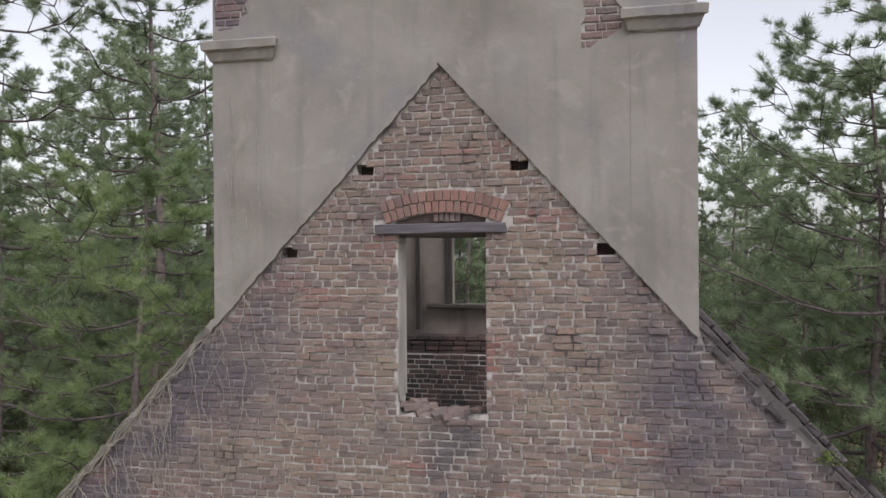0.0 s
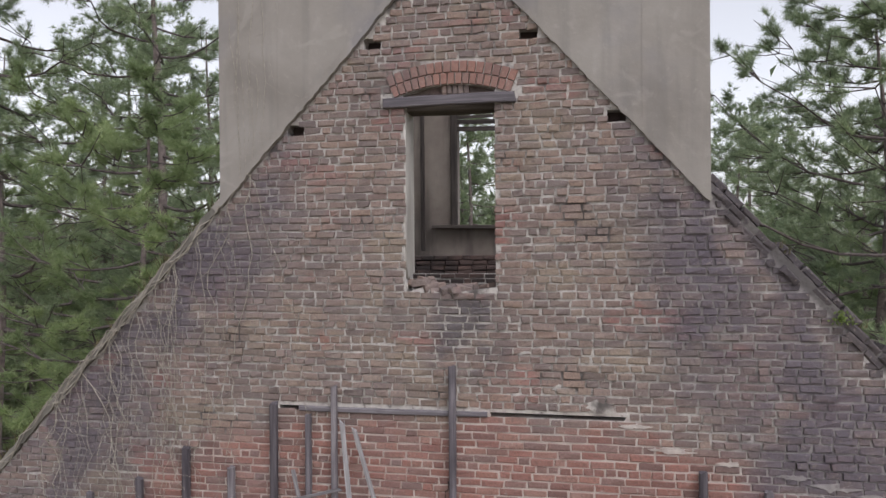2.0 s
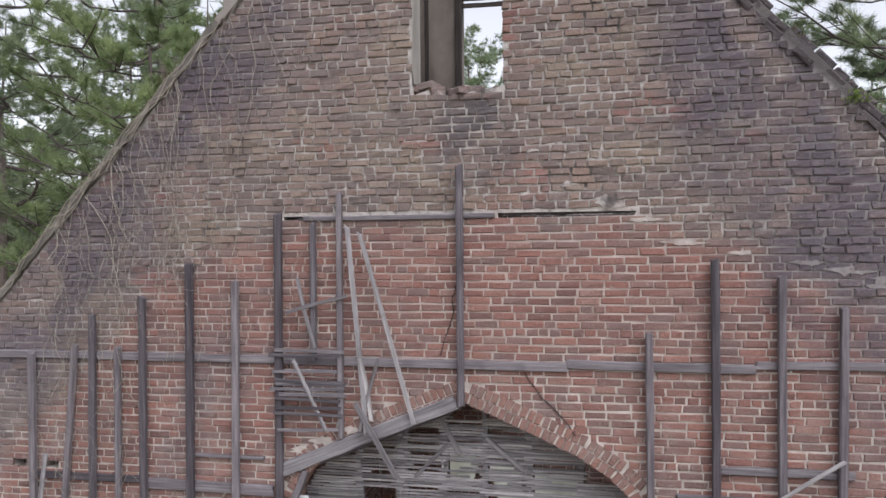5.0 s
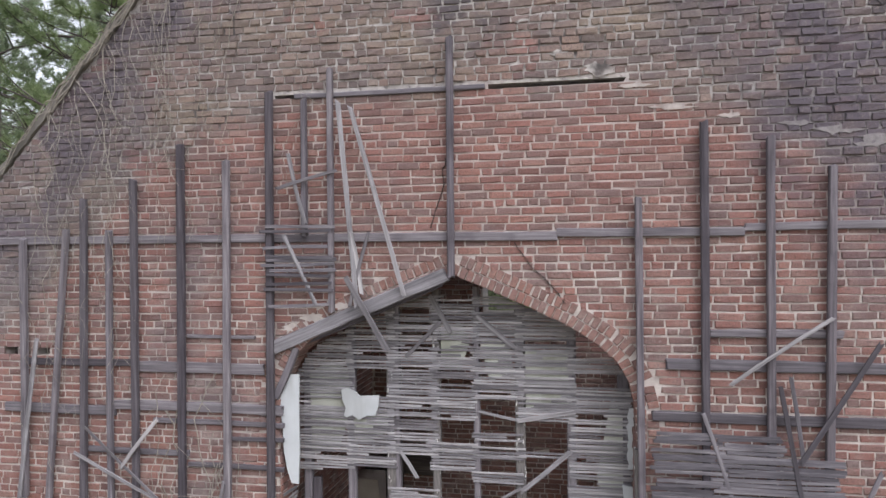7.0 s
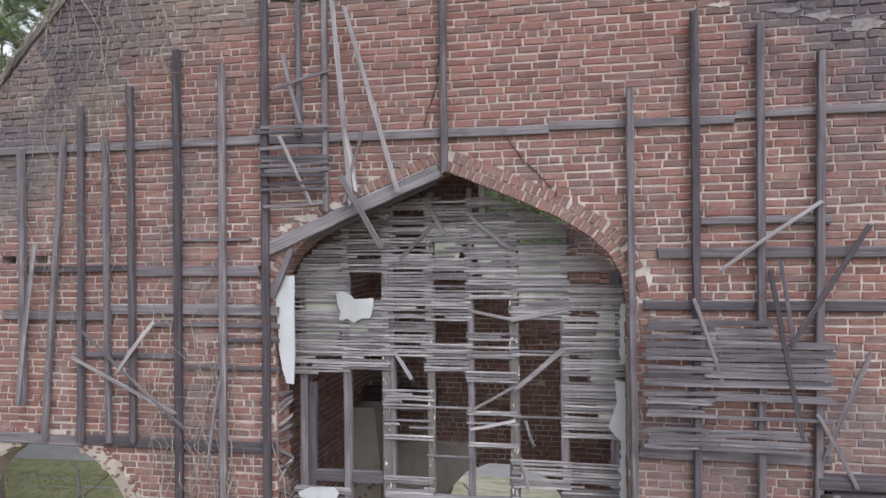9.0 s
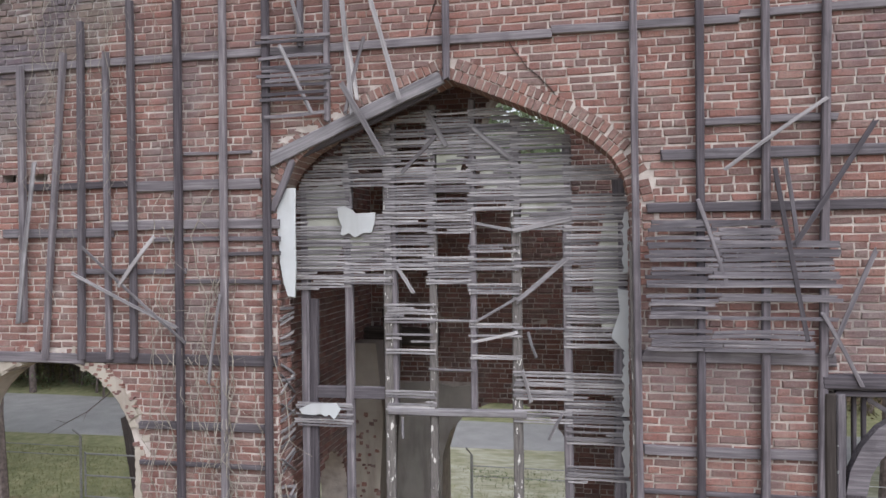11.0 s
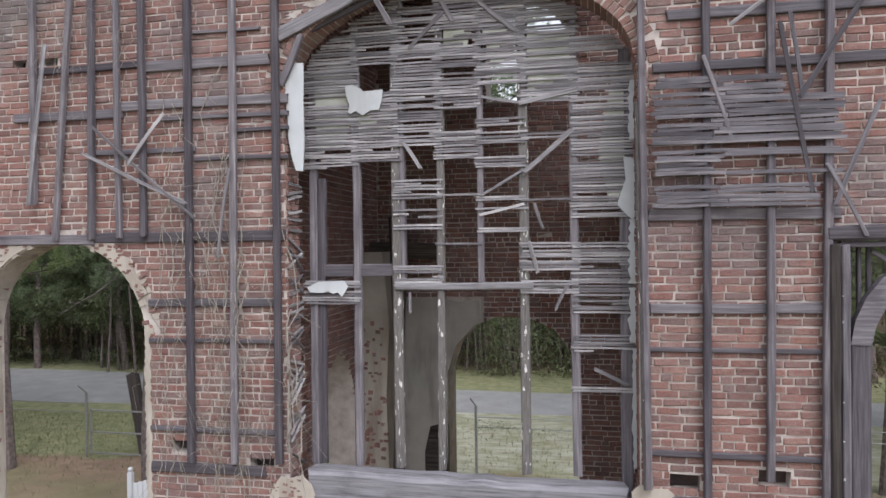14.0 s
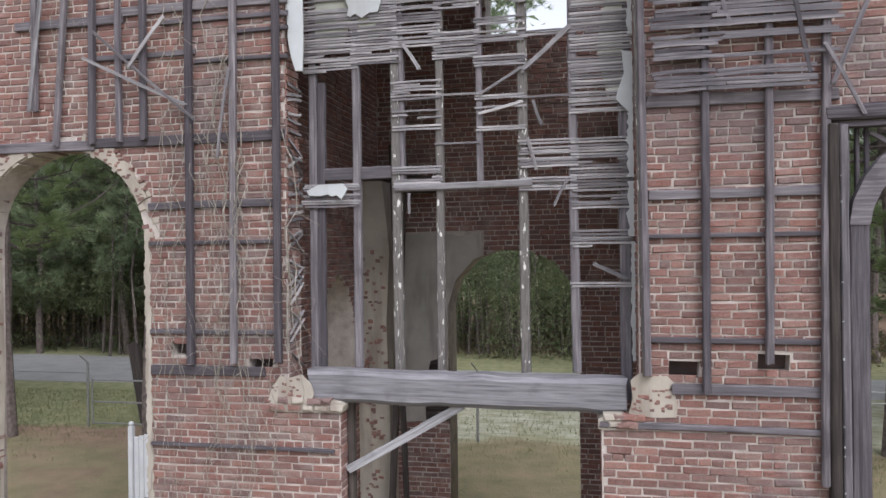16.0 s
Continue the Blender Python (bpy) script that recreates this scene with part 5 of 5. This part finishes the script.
# ---- ground, road, fence ----
gv, gf = [], []
xs = [-400, -150, -80] + [-50 + 2.5 * i for i in range(37)] + [60, 110, 250, 400]
ys = [-200, -60, -20, -8, -4, 0] + [2.0 * i for i in range(1, 25)] + [60, 100, 200, 600]
for yy in ys:
    for xx in xs:
        far = min(1.0, max(0.0, (abs(yy - 21) - 5) / 6)) * (1 if yy > 5 else 0)
        gv.append((xx, yy, GROUND + 0.10 * far * noise.noise((xx * 0.15, yy * 0.15, 0))))
for j in range(len(ys) - 1):
    for i in range(len(xs) - 1):
        a = j * len(xs) + i
        gf.append((a, a + 1, a + 1 + len(xs), a + len(xs)))
ground = tagged(new("ground", mesh_of("ground", gv, gf, GROUND_MAT)), "patchy winter grass, bare red soil and pale sand", "ground", kind="structure")
rv, rf = [], []
r2 = random.Random(8)
for i in range(61):
    x = -150 + 5 * i
    bend = min(1.0, max(0.0, (x + 22) / 18))
    near, far = 19.2 + 0.9 * bend, 25.8 - 2.3 * bend
    for y, z in ((near - 0.4 + r2.uniform(-.12, .12), -0.02), (near, 0.03), ((near + far) / 2, 0.07), (far, 0.03), (far + 0.4 + r2.uniform(-.12, .12), -0.02)):
        rv.append((x, y, GROUND + z))
for i in range(60):
    for q in range(4):
        a = i * 5 + q
        rf.append((a, a + 5, a + 6, a + 1))
tagged(new("road", mesh_of("road", rv, rf, ASPHALT)), "grey two-lane asphalt road", "road", kind="structure")


def pipe(name, p0, p1, r, parent, material=METAL):
    v, f = tube([p0, p1], [r, r], 8)
    f += [tuple(range(7, -1, -1)), tuple(range(8, 16))]
    return child(name, mesh_of(name, v, f, material), parent)


def fence_run(x0, x1, label, post_at):
    fence = empty("chain_link_fence", (x0, 12.35, GROUND), label=label, category="fence")
    for x in post_at:
        pipe("post", (x, 12.35, GROUND - 0.1), (x, 12.35, GROUND + 1.92), 0.038, fence)
        pipe("arm", (x, 12.35, GROUND + 1.92), (x - 0.12, 12.15, GROUND + 2.16), 0.02, fence)
    for z in (1.35, 1.62):
        pipe("wire", (x0, 12.35, GROUND + z), (x1, 12.35, GROUND + z - 0.02), 0.012, fence)
    return fence


fence_run(-27.0, -13.75, "galvanised steel post and wire fence beside the yard", (-26.5, -20.0, -13.75))
fence_run(-1.9, 12.0, "thin steel post and wire fence grown with creeper", (-1.9, 4.2, 10.5))
gate = empty("farm_gate", (-12.0, 12.35, GROUND), label="grey tubular steel gate in the fence", category="gate")
for z in (0.12, 0.75, 1.40):
    pipe("gate_rail", (-13.6, 12.35, GROUND + z), (-10.2, 12.35, GROUND + z), 0.025, gate)
for x in (-13.6, -10.2):
    pipe("gate_stile", (x, 12.35, GROUND + 0.1), (x, 12.35, GROUND + 1.45), 0.03, gate)
board("fence_post", (-12.05, 12.8, GROUND - 0.1), (-12.50, 12.8, GROUND + 2.45), 0.33, 0.26, DARKWOOD, label="leaning dark wooden post by the gate", category="post")

# white railing post with a ball cap
RX, RY = -8.33, 6.7
rail_post = empty("white_railing", (RX, RY, GROUND), label="white painted railing panel with a ball-capped post", category="railing")
bm = bmesh.new()
bmesh.ops.create_cube(bm, size=1.0, matrix=Matrix.Translation((RX, RY, GROUND + 0.77)) @ Matrix.Diagonal((0.11, 0.11, 1.54, 1)))
bmesh.ops.bevel(bm, geom=bm.edges[:], offset=0.012, segments=2, affect="EDGES")
part("post", bm, WHITE, rail_post)
bm = bmesh.new()
bmesh.ops.create_uvsphere(bm, u_segments=14, v_segments=9, radius=0.055, matrix=Matrix.Translation((RX, RY, GROUND + 1.59)))
part("ball_cap", bm, WHITE, rail_post)
for i in range(8):
    bm = bmesh.new()
    bmesh.ops.create_cube(bm, size=1.0, matrix=Matrix.Translation((RX + 0.12 + i * 0.115, RY, GROUND + 0.66 + 0.03 * min(i, 4))) @ Matrix.Diagonal((0.105, 0.03, 1.32, 1)))
    bmesh.ops.bevel(bm, geom=bm.edges[:], offset=0.006, segments=1, affect="EDGES")
    part("picket", bm, WHITE, rail_post)

# ---- trees ----


def needle_tufts(pile_v, centres, dirs, rs, count=30, length=0.27, width=0.012):
    """Bursts of long needles at twig ends, as thin blades."""
    n = len(centres)
    c = np.repeat(np.asarray(centres), count, 0)
    d = np.repeat(np.asarray(dirs), count, 0)
    v = rs.normal(size=(n * count, 3))
    v /= np.linalg.norm(v, axis=1, keepdims=True)
    v = v + d * 0.75 + np.array([0, 0, 0.12])
    v /= np.linalg.norm(v, axis=1, keepdims=True)
    l = length * rs.uniform(0.6, 1.1, (n * count, 1))
    side = np.cross(v, rs.normal(size=(n * count, 3)))
    side /= np.linalg.norm(side, axis=1, keepdims=True) + 1e-9
    c = c + d * rs.uniform(-0.12, 0.05, (n * count, 1))
    tri = np.stack([c - side * width, c + side * width, c + v * l], 1)
    pile_v.append(tri.reshape(-1, 3))


def tri_mesh(name, chunks, material):
    v = np.concatenate(chunks)
    me = bpy.data.meshes.new(name)
    n = len(v) // 3
    me.vertices.add(len(v))
    me.vertices.foreach_set("co", v.astype(np.float32).ravel())
    me.loops.add(len(v))
    me.loops.foreach_set("vertex_index", np.arange(len(v), dtype=np.int32))
    me.polygons.add(n)
    me.polygons.foreach_set("loop_start", np.arange(0, len(v), 3, dtype=np.int32))
    me.materials.append(material)
    me.update(calc_edges=True)
    me.validate()
    return me


def pine(name, x, y, height, crown_from, reach, seed, limbs=26, tufts=9, lean=0.0, fine=False, needles=NEEDLES, label="tall loblolly pine with long green needle tufts"):
    r, rs = random.Random(seed), np.random.RandomState(seed)
    tree = empty(name, (x, y, GROUND), label=label, category="tree", group="pine trees")
    n = 14
    trunk = [(x + lean * (i / n) ** 1.3 + 0.12 * math.sin(i * 0.8 + seed), y + 0.1 * math.sin(i * 0.6 + seed * 2), GROUND - 0.2 + (height + 0.2) * i / n) for i in range(n + 1)]
    base = 0.010 * height + 0.05
    pile = Pile()
    pile.add(*tube(trunk, [base * (1.0 - 0.88 * i / n) for i in range(n + 1)], 9))
    centres, dirs, twigs, limbs_made = [], [], Pile(), []
    for k in range(limbs):
        s = crown_from + (1 - crown_from) * (k + r.random()) / limbs
        i = min(n - 1, int(s * n))
        a, b = Vector(trunk[i]), Vector(trunk[i + 1])
        p = a.lerp(b, s * n - i)
        az = k * 2.399 + r.uniform(-0.4, 0.4)
        top = (s - crown_from) / (1 - crown_from)
        length = reach * (0.35 + 0.65 * math.sin(math.pi * min(1, 0.25 + 0.72 * top)) ) * r.uniform(0.65, 1.15)
        d = Vector((math.cos(az), math.sin(az), 0))
        rise = r.uniform(-0.05, 0.45) + 0.35 * top
        m = 7
        pts = []
        for q in range(m + 1):
            t = q / m
            pts.append(p + d * length * t + Vector((r.uniform(-.06, .06) * q, r.uniform(-.06, .06) * q, length * (rise * t * t * 0.7 + 0.05 * t) - 0.10 * length * math.sin(3.14 * t))))
        r0 = max(0.018, base * (1 - 0.8 * s) * (0.42 if fine else 0.33))
        limb = tube(pts, [r0 * (1 - 0.8 * q / m) for q in range(m + 1)], 6)
        if fine:
            limbs_made.append(limb)
        else:
            pile.add(*limb)
        for q in range(2, m + 1):
            for e in range(2 if q < m else 3):
                sd = d.cross(Vector((0, 0, 1))) * r.choice((-1, 1)) * r.uniform(0.3, 1.0) + d * r.uniform(0.2, 1.0) + Vector((0, 0, r.uniform(-0.1, 0.8)))
                sd.normalize()
                tl = length * r.uniform(0.12, 0.32)
                tip = Vector(pts[q]) + sd * tl
                twigs.add(*tube([pts[q], Vector(pts[q]) + sd * tl * 0.5 + Vector((0, 0, -0.04)), tip], [0.016, 0.011, 0.006], 4))
                for w in range(4):
                    f = r.uniform(0.45, 1.0)
                    off = Vector((r.uniform(-1, 1), r.uniform(-1, 1), r.uniform(-0.6, 0.9))) * (0.11 if fine else 0.30)
                    centres.append(Vector(pts[q]) + sd * tl * f + off)
                    dirs.append((sd + off * 2).normalized())
    bole = child("trunk", pile.mesh("trunk", BARK), tree, "grey-brown plated pine bark")
    for v, f in limbs_made:
        ob = new("limb", mesh_of("limb", v, f, LIMB_BARK))
        ob.parent = bole
    child("twig_mass", twigs.mesh("twig_mass", LIMB_BARK), tree, "", "stuff")
    chunks = []
    needle_tufts(chunks, np.array([tuple(c) for c in centres]), np.array([tuple(c) for c in dirs]), rs, *((60, 0.25, 0.0065) if fine else (24, 0.33, 0.016)))
    child("crown", tri_mesh("crown", chunks, needles), tree, "clusters of long green needles")
    return tree


PINES = [(-11.6, 13.2, 23.0, 0.40, 4.6, 1), (-15.4, 11.0, 24.0, 0.42, 4.6, 2), (9.2, 10.8, 20.5, 0.36, 5.8, 8), (8.3, 12.8, 18.0, 0.34, 5.0, 18), (12.5, 16.0, 20.0, 0.4, 4.8, 10)]
FAR_PINES = [(-13.5, 28.5, 20.0, 0.3, 4.4, 3), (-9.0, 27.5, 21.0, 0.35, 4.5, 4), (-20.5, 27.5, 23.0, 0.4, 4.6, 5), (-25.0, 29.0, 22.0, 0.35, 4.5, 6), (-17.0, 31.0, 19.0, 0.3, 4.4, 7), (-31.0, 28.0, 22.0, 0.35, 4.6, 23),
             (7.6, 27.0, 17.5, 0.35, 4.2, 9), (4.9, 29.5, 15.0, 0.3, 4.0, 11), (-14.8, 26.6, 12.6, 0.22, 3.4, 12), (-18.6, 26.2, 13.4, 0.25, 3.4, 13), (-22.6, 26.6, 13.6, 0.25, 3.5, 14), (-11.5, 26.4, 13.0, 0.25, 3.3, 21), (-27.5, 26.4, 13.0, 0.25, 3.3, 22),
             (-29.0, 14.0, 24.0, 0.4, 5.0, 15), (13.0, 28.0, 18.0, 0.3, 4.6, 16), (-5.6, 32.0, 17.0, 0.45, 4.0, 17), (-4.9, 30.5, 20.5, 0.4, 4.2, 44), (-7.2, 36.0, 22.5, 0.4, 4.6, 45), (-2.2, 37.0, 15.0, 0.4, 4.0, 46), (10.3, 27.0, 14.0, 0.25, 3.4, 24), (16.5, 13.0, 18.0, 0.35, 4.6, 25),
             (-15.5, 34.0, 25.0, 0.4, 5.2, 31), (-22.0, 35.0, 26.0, 0.4, 5.2, 32), (-28.0, 36.0, 26.0, 0.4, 5.4, 33), (-35.0, 33.0, 25.0, 0.4, 5.2, 34), (-19.0, 39.0, 27.0, 0.42, 5.4, 35), (-11.0, 37.0, 24.0, 0.4, 5.0, 36), (9.5, 35.0, 20.0, 0.35, 5.0, 37), (-23.5, 31.0, 26.5, 0.6, 4.4, 52)]
for x, y, h, c, reach, seed in PINES:
    pine("pine_tree", x, y, h, c, reach, seed, limbs=44 if x > 0 else 40, fine=True, needles=PALE)
for x, y, h, c, reach, seed in [(-8.15, 7.2, 15.4, 0.48, 3.9, 41), (-18.0, 13.9, 14.6, 0.38, 4.6, 42), (10.6, 15.2, 13.0, 0.25, 4.2, 43)]:
    pine("pine_tree", x, y, h, c, reach, seed, limbs=33, fine=True, needles=FRESH, label="young pine with fresh yellow-green needles")
# haze over the far pines is put into their pale needle colour
for x, y, h, c, reach, seed in FAR_PINES:
    pine("pine_tree", x, y, h, c, reach, seed, limbs=30 if h > 14 else 26, needles=PALE, label="pine with green needle tufts in the woods beyond the road")


def leaf_cloud(rs, centre, radii, n, size):
    """Leaves scattered through a lumpy crown, denser towards its skin."""
    lumps = rs.normal(size=(9, 3)) * 0.5
    pick = lumps[rs.randint(0, 9, n)]
    p = (pick + rs.normal(size=(n, 3)) * 0.30) * np.asarray(radii) + np.asarray(centre)
    a = rs.normal(size=(n, 3))
    a /= np.linalg.norm(a, axis=1, keepdims=True)
    b = np.cross(a, rs.normal(size=(n, 3)))
    b /= np.linalg.norm(b, axis=1, keepdims=True) + 1e-9
    s = size * rs.uniform(0.5, 1.2, (n, 1))
    return np.stack([p - a * s, p + b * s * 0.55, p + a * s], 1).reshape(-1, 3)


# the far edge of the woods: a backdrop with distance haze painted into its colour
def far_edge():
    k = Mat("haze_painted_woods", 1.0)
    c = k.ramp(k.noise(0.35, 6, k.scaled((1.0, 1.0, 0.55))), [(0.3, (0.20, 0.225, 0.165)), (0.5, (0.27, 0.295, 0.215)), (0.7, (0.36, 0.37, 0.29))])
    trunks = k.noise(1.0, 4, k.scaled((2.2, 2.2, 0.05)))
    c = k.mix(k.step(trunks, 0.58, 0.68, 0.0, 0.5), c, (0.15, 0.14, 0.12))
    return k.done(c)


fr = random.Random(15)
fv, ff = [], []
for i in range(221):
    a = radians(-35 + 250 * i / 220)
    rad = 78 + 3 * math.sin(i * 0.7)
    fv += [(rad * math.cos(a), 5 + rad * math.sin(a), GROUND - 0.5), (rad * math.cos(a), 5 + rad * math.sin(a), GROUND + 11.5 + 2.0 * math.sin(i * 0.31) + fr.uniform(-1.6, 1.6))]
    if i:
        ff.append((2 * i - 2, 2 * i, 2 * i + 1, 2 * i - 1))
tagged(new("backdrop", mesh_of("backdrop", fv, ff, far_edge())), "backdrop of far pine woods with haze painted into its colour", "woods", kind="structure")

rs = np.random.RandomState(11)
green, dry, stems = [], [], Pile()
r3 = random.Random(4)
spots = [(r3.uniform(-75, 45), r3.uniform(29.5, 36)) for i in range(130)] + [(r3.uniform(-95, 60), r3.uniform(36, 62)) for i in range(170)]
spots += [(r3.uniform(-60, -21), r3.uniform(2, 16.5)) for i in range(60)] + [(r3.uniform(15, 45), r3.uniform(4, 17)) for i in range(40)]
for x, y in spots:
    deep = y > 36
    h = r3.uniform(11, 17.5) if deep or abs(x) > 25 else r3.uniform(6.0, 11.5)
    w = r3.uniform(2.2, 3.6) if deep else r3.uniform(1.6, 2.6)
    top = GROUND + h
    stems.add(*tube([(x, y, GROUND - 0.1), (x + r3.uniform(-.3, .3), y, GROUND + h * 0.5), (x + r3.uniform(-.6, .6), y, top)], [0.13, 0.09, 0.03], 6))
    low = 0.55 if deep else 0.62
    cloud = leaf_cloud(rs, (x, y, GROUND + h * low), (w, w, h * (0.42 if deep else 0.34)), 1000 if deep else 1300, 0.40 if deep else 0.17)
    (green if r3.random() < 0.75 else dry).append(cloud)
for i in range(150):
    x, y = r3.uniform(-45, 30), r3.uniform(29.5, 33)
    h = r3.uniform(3, 9)
    stems.add(*tube([(x, y, GROUND - 0.1), (x + r3.uniform(-.4, .4), y, GROUND + h * 0.5), (x + r3.uniform(-.9, .9), y, GROUND + h)], [0.06, 0.045, 0.015], 5))
front = []
for i in range(140):
    x, y = (r3.uniform(-44, -13) if i < 80 else r3.uniform(-9, 5) if i < 112 else r3.uniform(-46, 16)), r3.uniform(28.4, 30.4)
    h = r3.uniform(3.0, 9.5)
    stems.add(*tube([(x, y, GROUND - 0.1), (x + r3.uniform(-.2, .2), y, GROUND + h * 0.5), (x + r3.uniform(-.4, .4), y, GROUND + h)], [0.07, 0.05, 0.02], 5))
    front.append(leaf_cloud(rs, (x, y, GROUND + h), (1.7, 1.1, 1.6), 1100, 0.13))
for i in range(210):
    x, y = r3.uniform(-37, -15), r3.uniform(27.0, 29.4)
    front.append(leaf_cloud(rs, (x, y, GROUND + r3.uniform(2.9, 8.5)), (1.7, 0.9, 0.8), 800, 0.12))
for i in range(110):
    x, y = r3.uniform(-36, -17), r3.uniform(26.3, 27.6)
    front.append(leaf_cloud(rs, (x, y, GROUND + r3.uniform(2.6, 6.5)), (1.6, 0.7, 0.7), 800, 0.11))
for i in range(260):
    x, y = r3.uniform(-60, 40), r3.uniform(26.8, 32)
    (dry if i % 3 else green).append(leaf_cloud(rs, (x, y, GROUND + 0.5), (1.3, 0.9, 0.6), 110, 0.13))
for i in range(90):
    x, y = r3.uniform(-34, -8), r3.uniform(13, 27)
    if 17.3 < y < 25.0:
        continue
    h = r3.uniform(4, 9.0)
    stems.add(*tube([(x, y, GROUND - 0.1), (x + r3.uniform(-.4, .4), y, GROUND + h * 0.5), (x + r3.uniform(-.6, .6), y, GROUND + h)], [0.07, 0.05, 0.02], 5)) if y > 25 else None
for i in range(110):
    x, y = r3.uniform(-50, -9), r3.uniform(26.4, 29.5)
    dry.append(leaf_cloud(rs, (x, y, GROUND + r3.uniform(0.8, 3.2)), (1.2, 0.8, 1.1), 240, 0.11))
woods = tagged(new("far_woods", stems.mesh("far_woods", BARK)), "dense mixed winter woodland beyond the road", "woods", kind="stuff")
child("green_leaves", tri_mesh("green_leaves", green, LEAVES), woods, "dull green leaves", "stuff")
child("front_leaves", tri_mesh("front_leaves", front, SHRUB_LEAF), woods, "bright green leaves at the edge of the wood", "stuff")
child("dry_leaves", tri_mesh("dry_leaves", dry, BRUSH), woods, "yellowing dry leaves", "stuff")


def shrub(x, y, h, w, seed, label):
    r, q = random.Random(seed), np.random.RandomState(seed)
    bush = empty("shrub", (x, y, GROUND), label=label, category="shrub", group="shrubs")
    p = Pile()
    for i in range(9):
        p.add(*tube([(x, y, GROUND - .05), (x + r.uniform(-.3, .3) * w, y + r.uniform(-.3, .3) * w, GROUND + h * .5), (x + r.uniform(-.8, .8) * w, y + r.uniform(-.8, .8) * w, GROUND + h * r.uniform(.7, 1))], [0.03, 0.02, 0.008], 5))
    child("stems", p.mesh("stems", BARK), bush)
    child("foliage", tri_mesh("foliage", [leaf_cloud(q, (x, y, GROUND + h * .58), (w * 1.15, w, h * .46), 9000, 0.085)], SHRUB_LEAF), bush)
    return bush


shrub(-2.6, 27.6, 6.2, 2.3, 3, "broad evergreen shrub at the roadside")
shrub(0.8, 27.9, 5.6, 2.2, 4, "broad evergreen shrub at the roadside")
shrub(-6.2, 27.8, 6.4, 2.4, 5, "broad evergreen shrub at the roadside")
creeper = leaf_cloud(np.random.RandomState(2), (-0.9, 12.3, GROUND + 1.42), (1.3, 0.10, 0.10), 420, 0.035)
tagged(new("fence_creeper", tri_mesh("fence_creeper", [creeper], LEAVES)), "green creeper along the top of the wire fence", "creeper")

# ---- grass on the yard ----
g = np.random.RandomState(21)
n = 30000
px = np.stack([g.uniform(-24, 8, n), g.uniform(8.5, 17.6, n), np.full(n, GROUND)], 1)
keep = g.uniform(size=n) < np.clip((px[:, 1] - 8.5) / 5, 0.06, 1) * np.where((px[:, 0] > -7) & (px[:, 1] > 12.5), 0.4, 1.0)
px = px[keep]
m = len(px)
aa = g.uniform(0, 6.28, m)
wd = np.stack([np.cos(aa), np.sin(aa), np.zeros(m)], 1) * 0.010
ht = g.uniform(0.04, 0.14, (m, 1))
tip = px + np.concatenate([g.normal(size=(m, 2)) * 0.05, ht], 1)
tagged(new("yard_grass", tri_mesh("yard_grass", [np.stack([px - wd, px + wd, tip], 1).reshape(-1, 3)], YARD_GRASS)), "short patchy winter grass", "grass", kind="stuff")

# ---- single bricks of the wall that the camera passes nearest ----
UNIT = []
ur = random.Random(77)
for i in range(14):
    v, f = brick_solid(0.0, 0.218, 0.002, COURSE - 0.014, -0.004, 0.03, ur, 0.008, 0.006)
    UNIT.append(mesh_of("brick", v, f, BRICK))
for x0, x1, z0, z1 in near_bricks:
    ob = child("brick", ur.choice(UNIT), wall_front)
    ob.matrix_basis = Matrix.Translation((x0 + 0.002, ur.uniform(-0.004, 0.004), z0)) @ Matrix.Diagonal(((x1 - x0 - 0.004) / 0.218, 1, 1, 1))
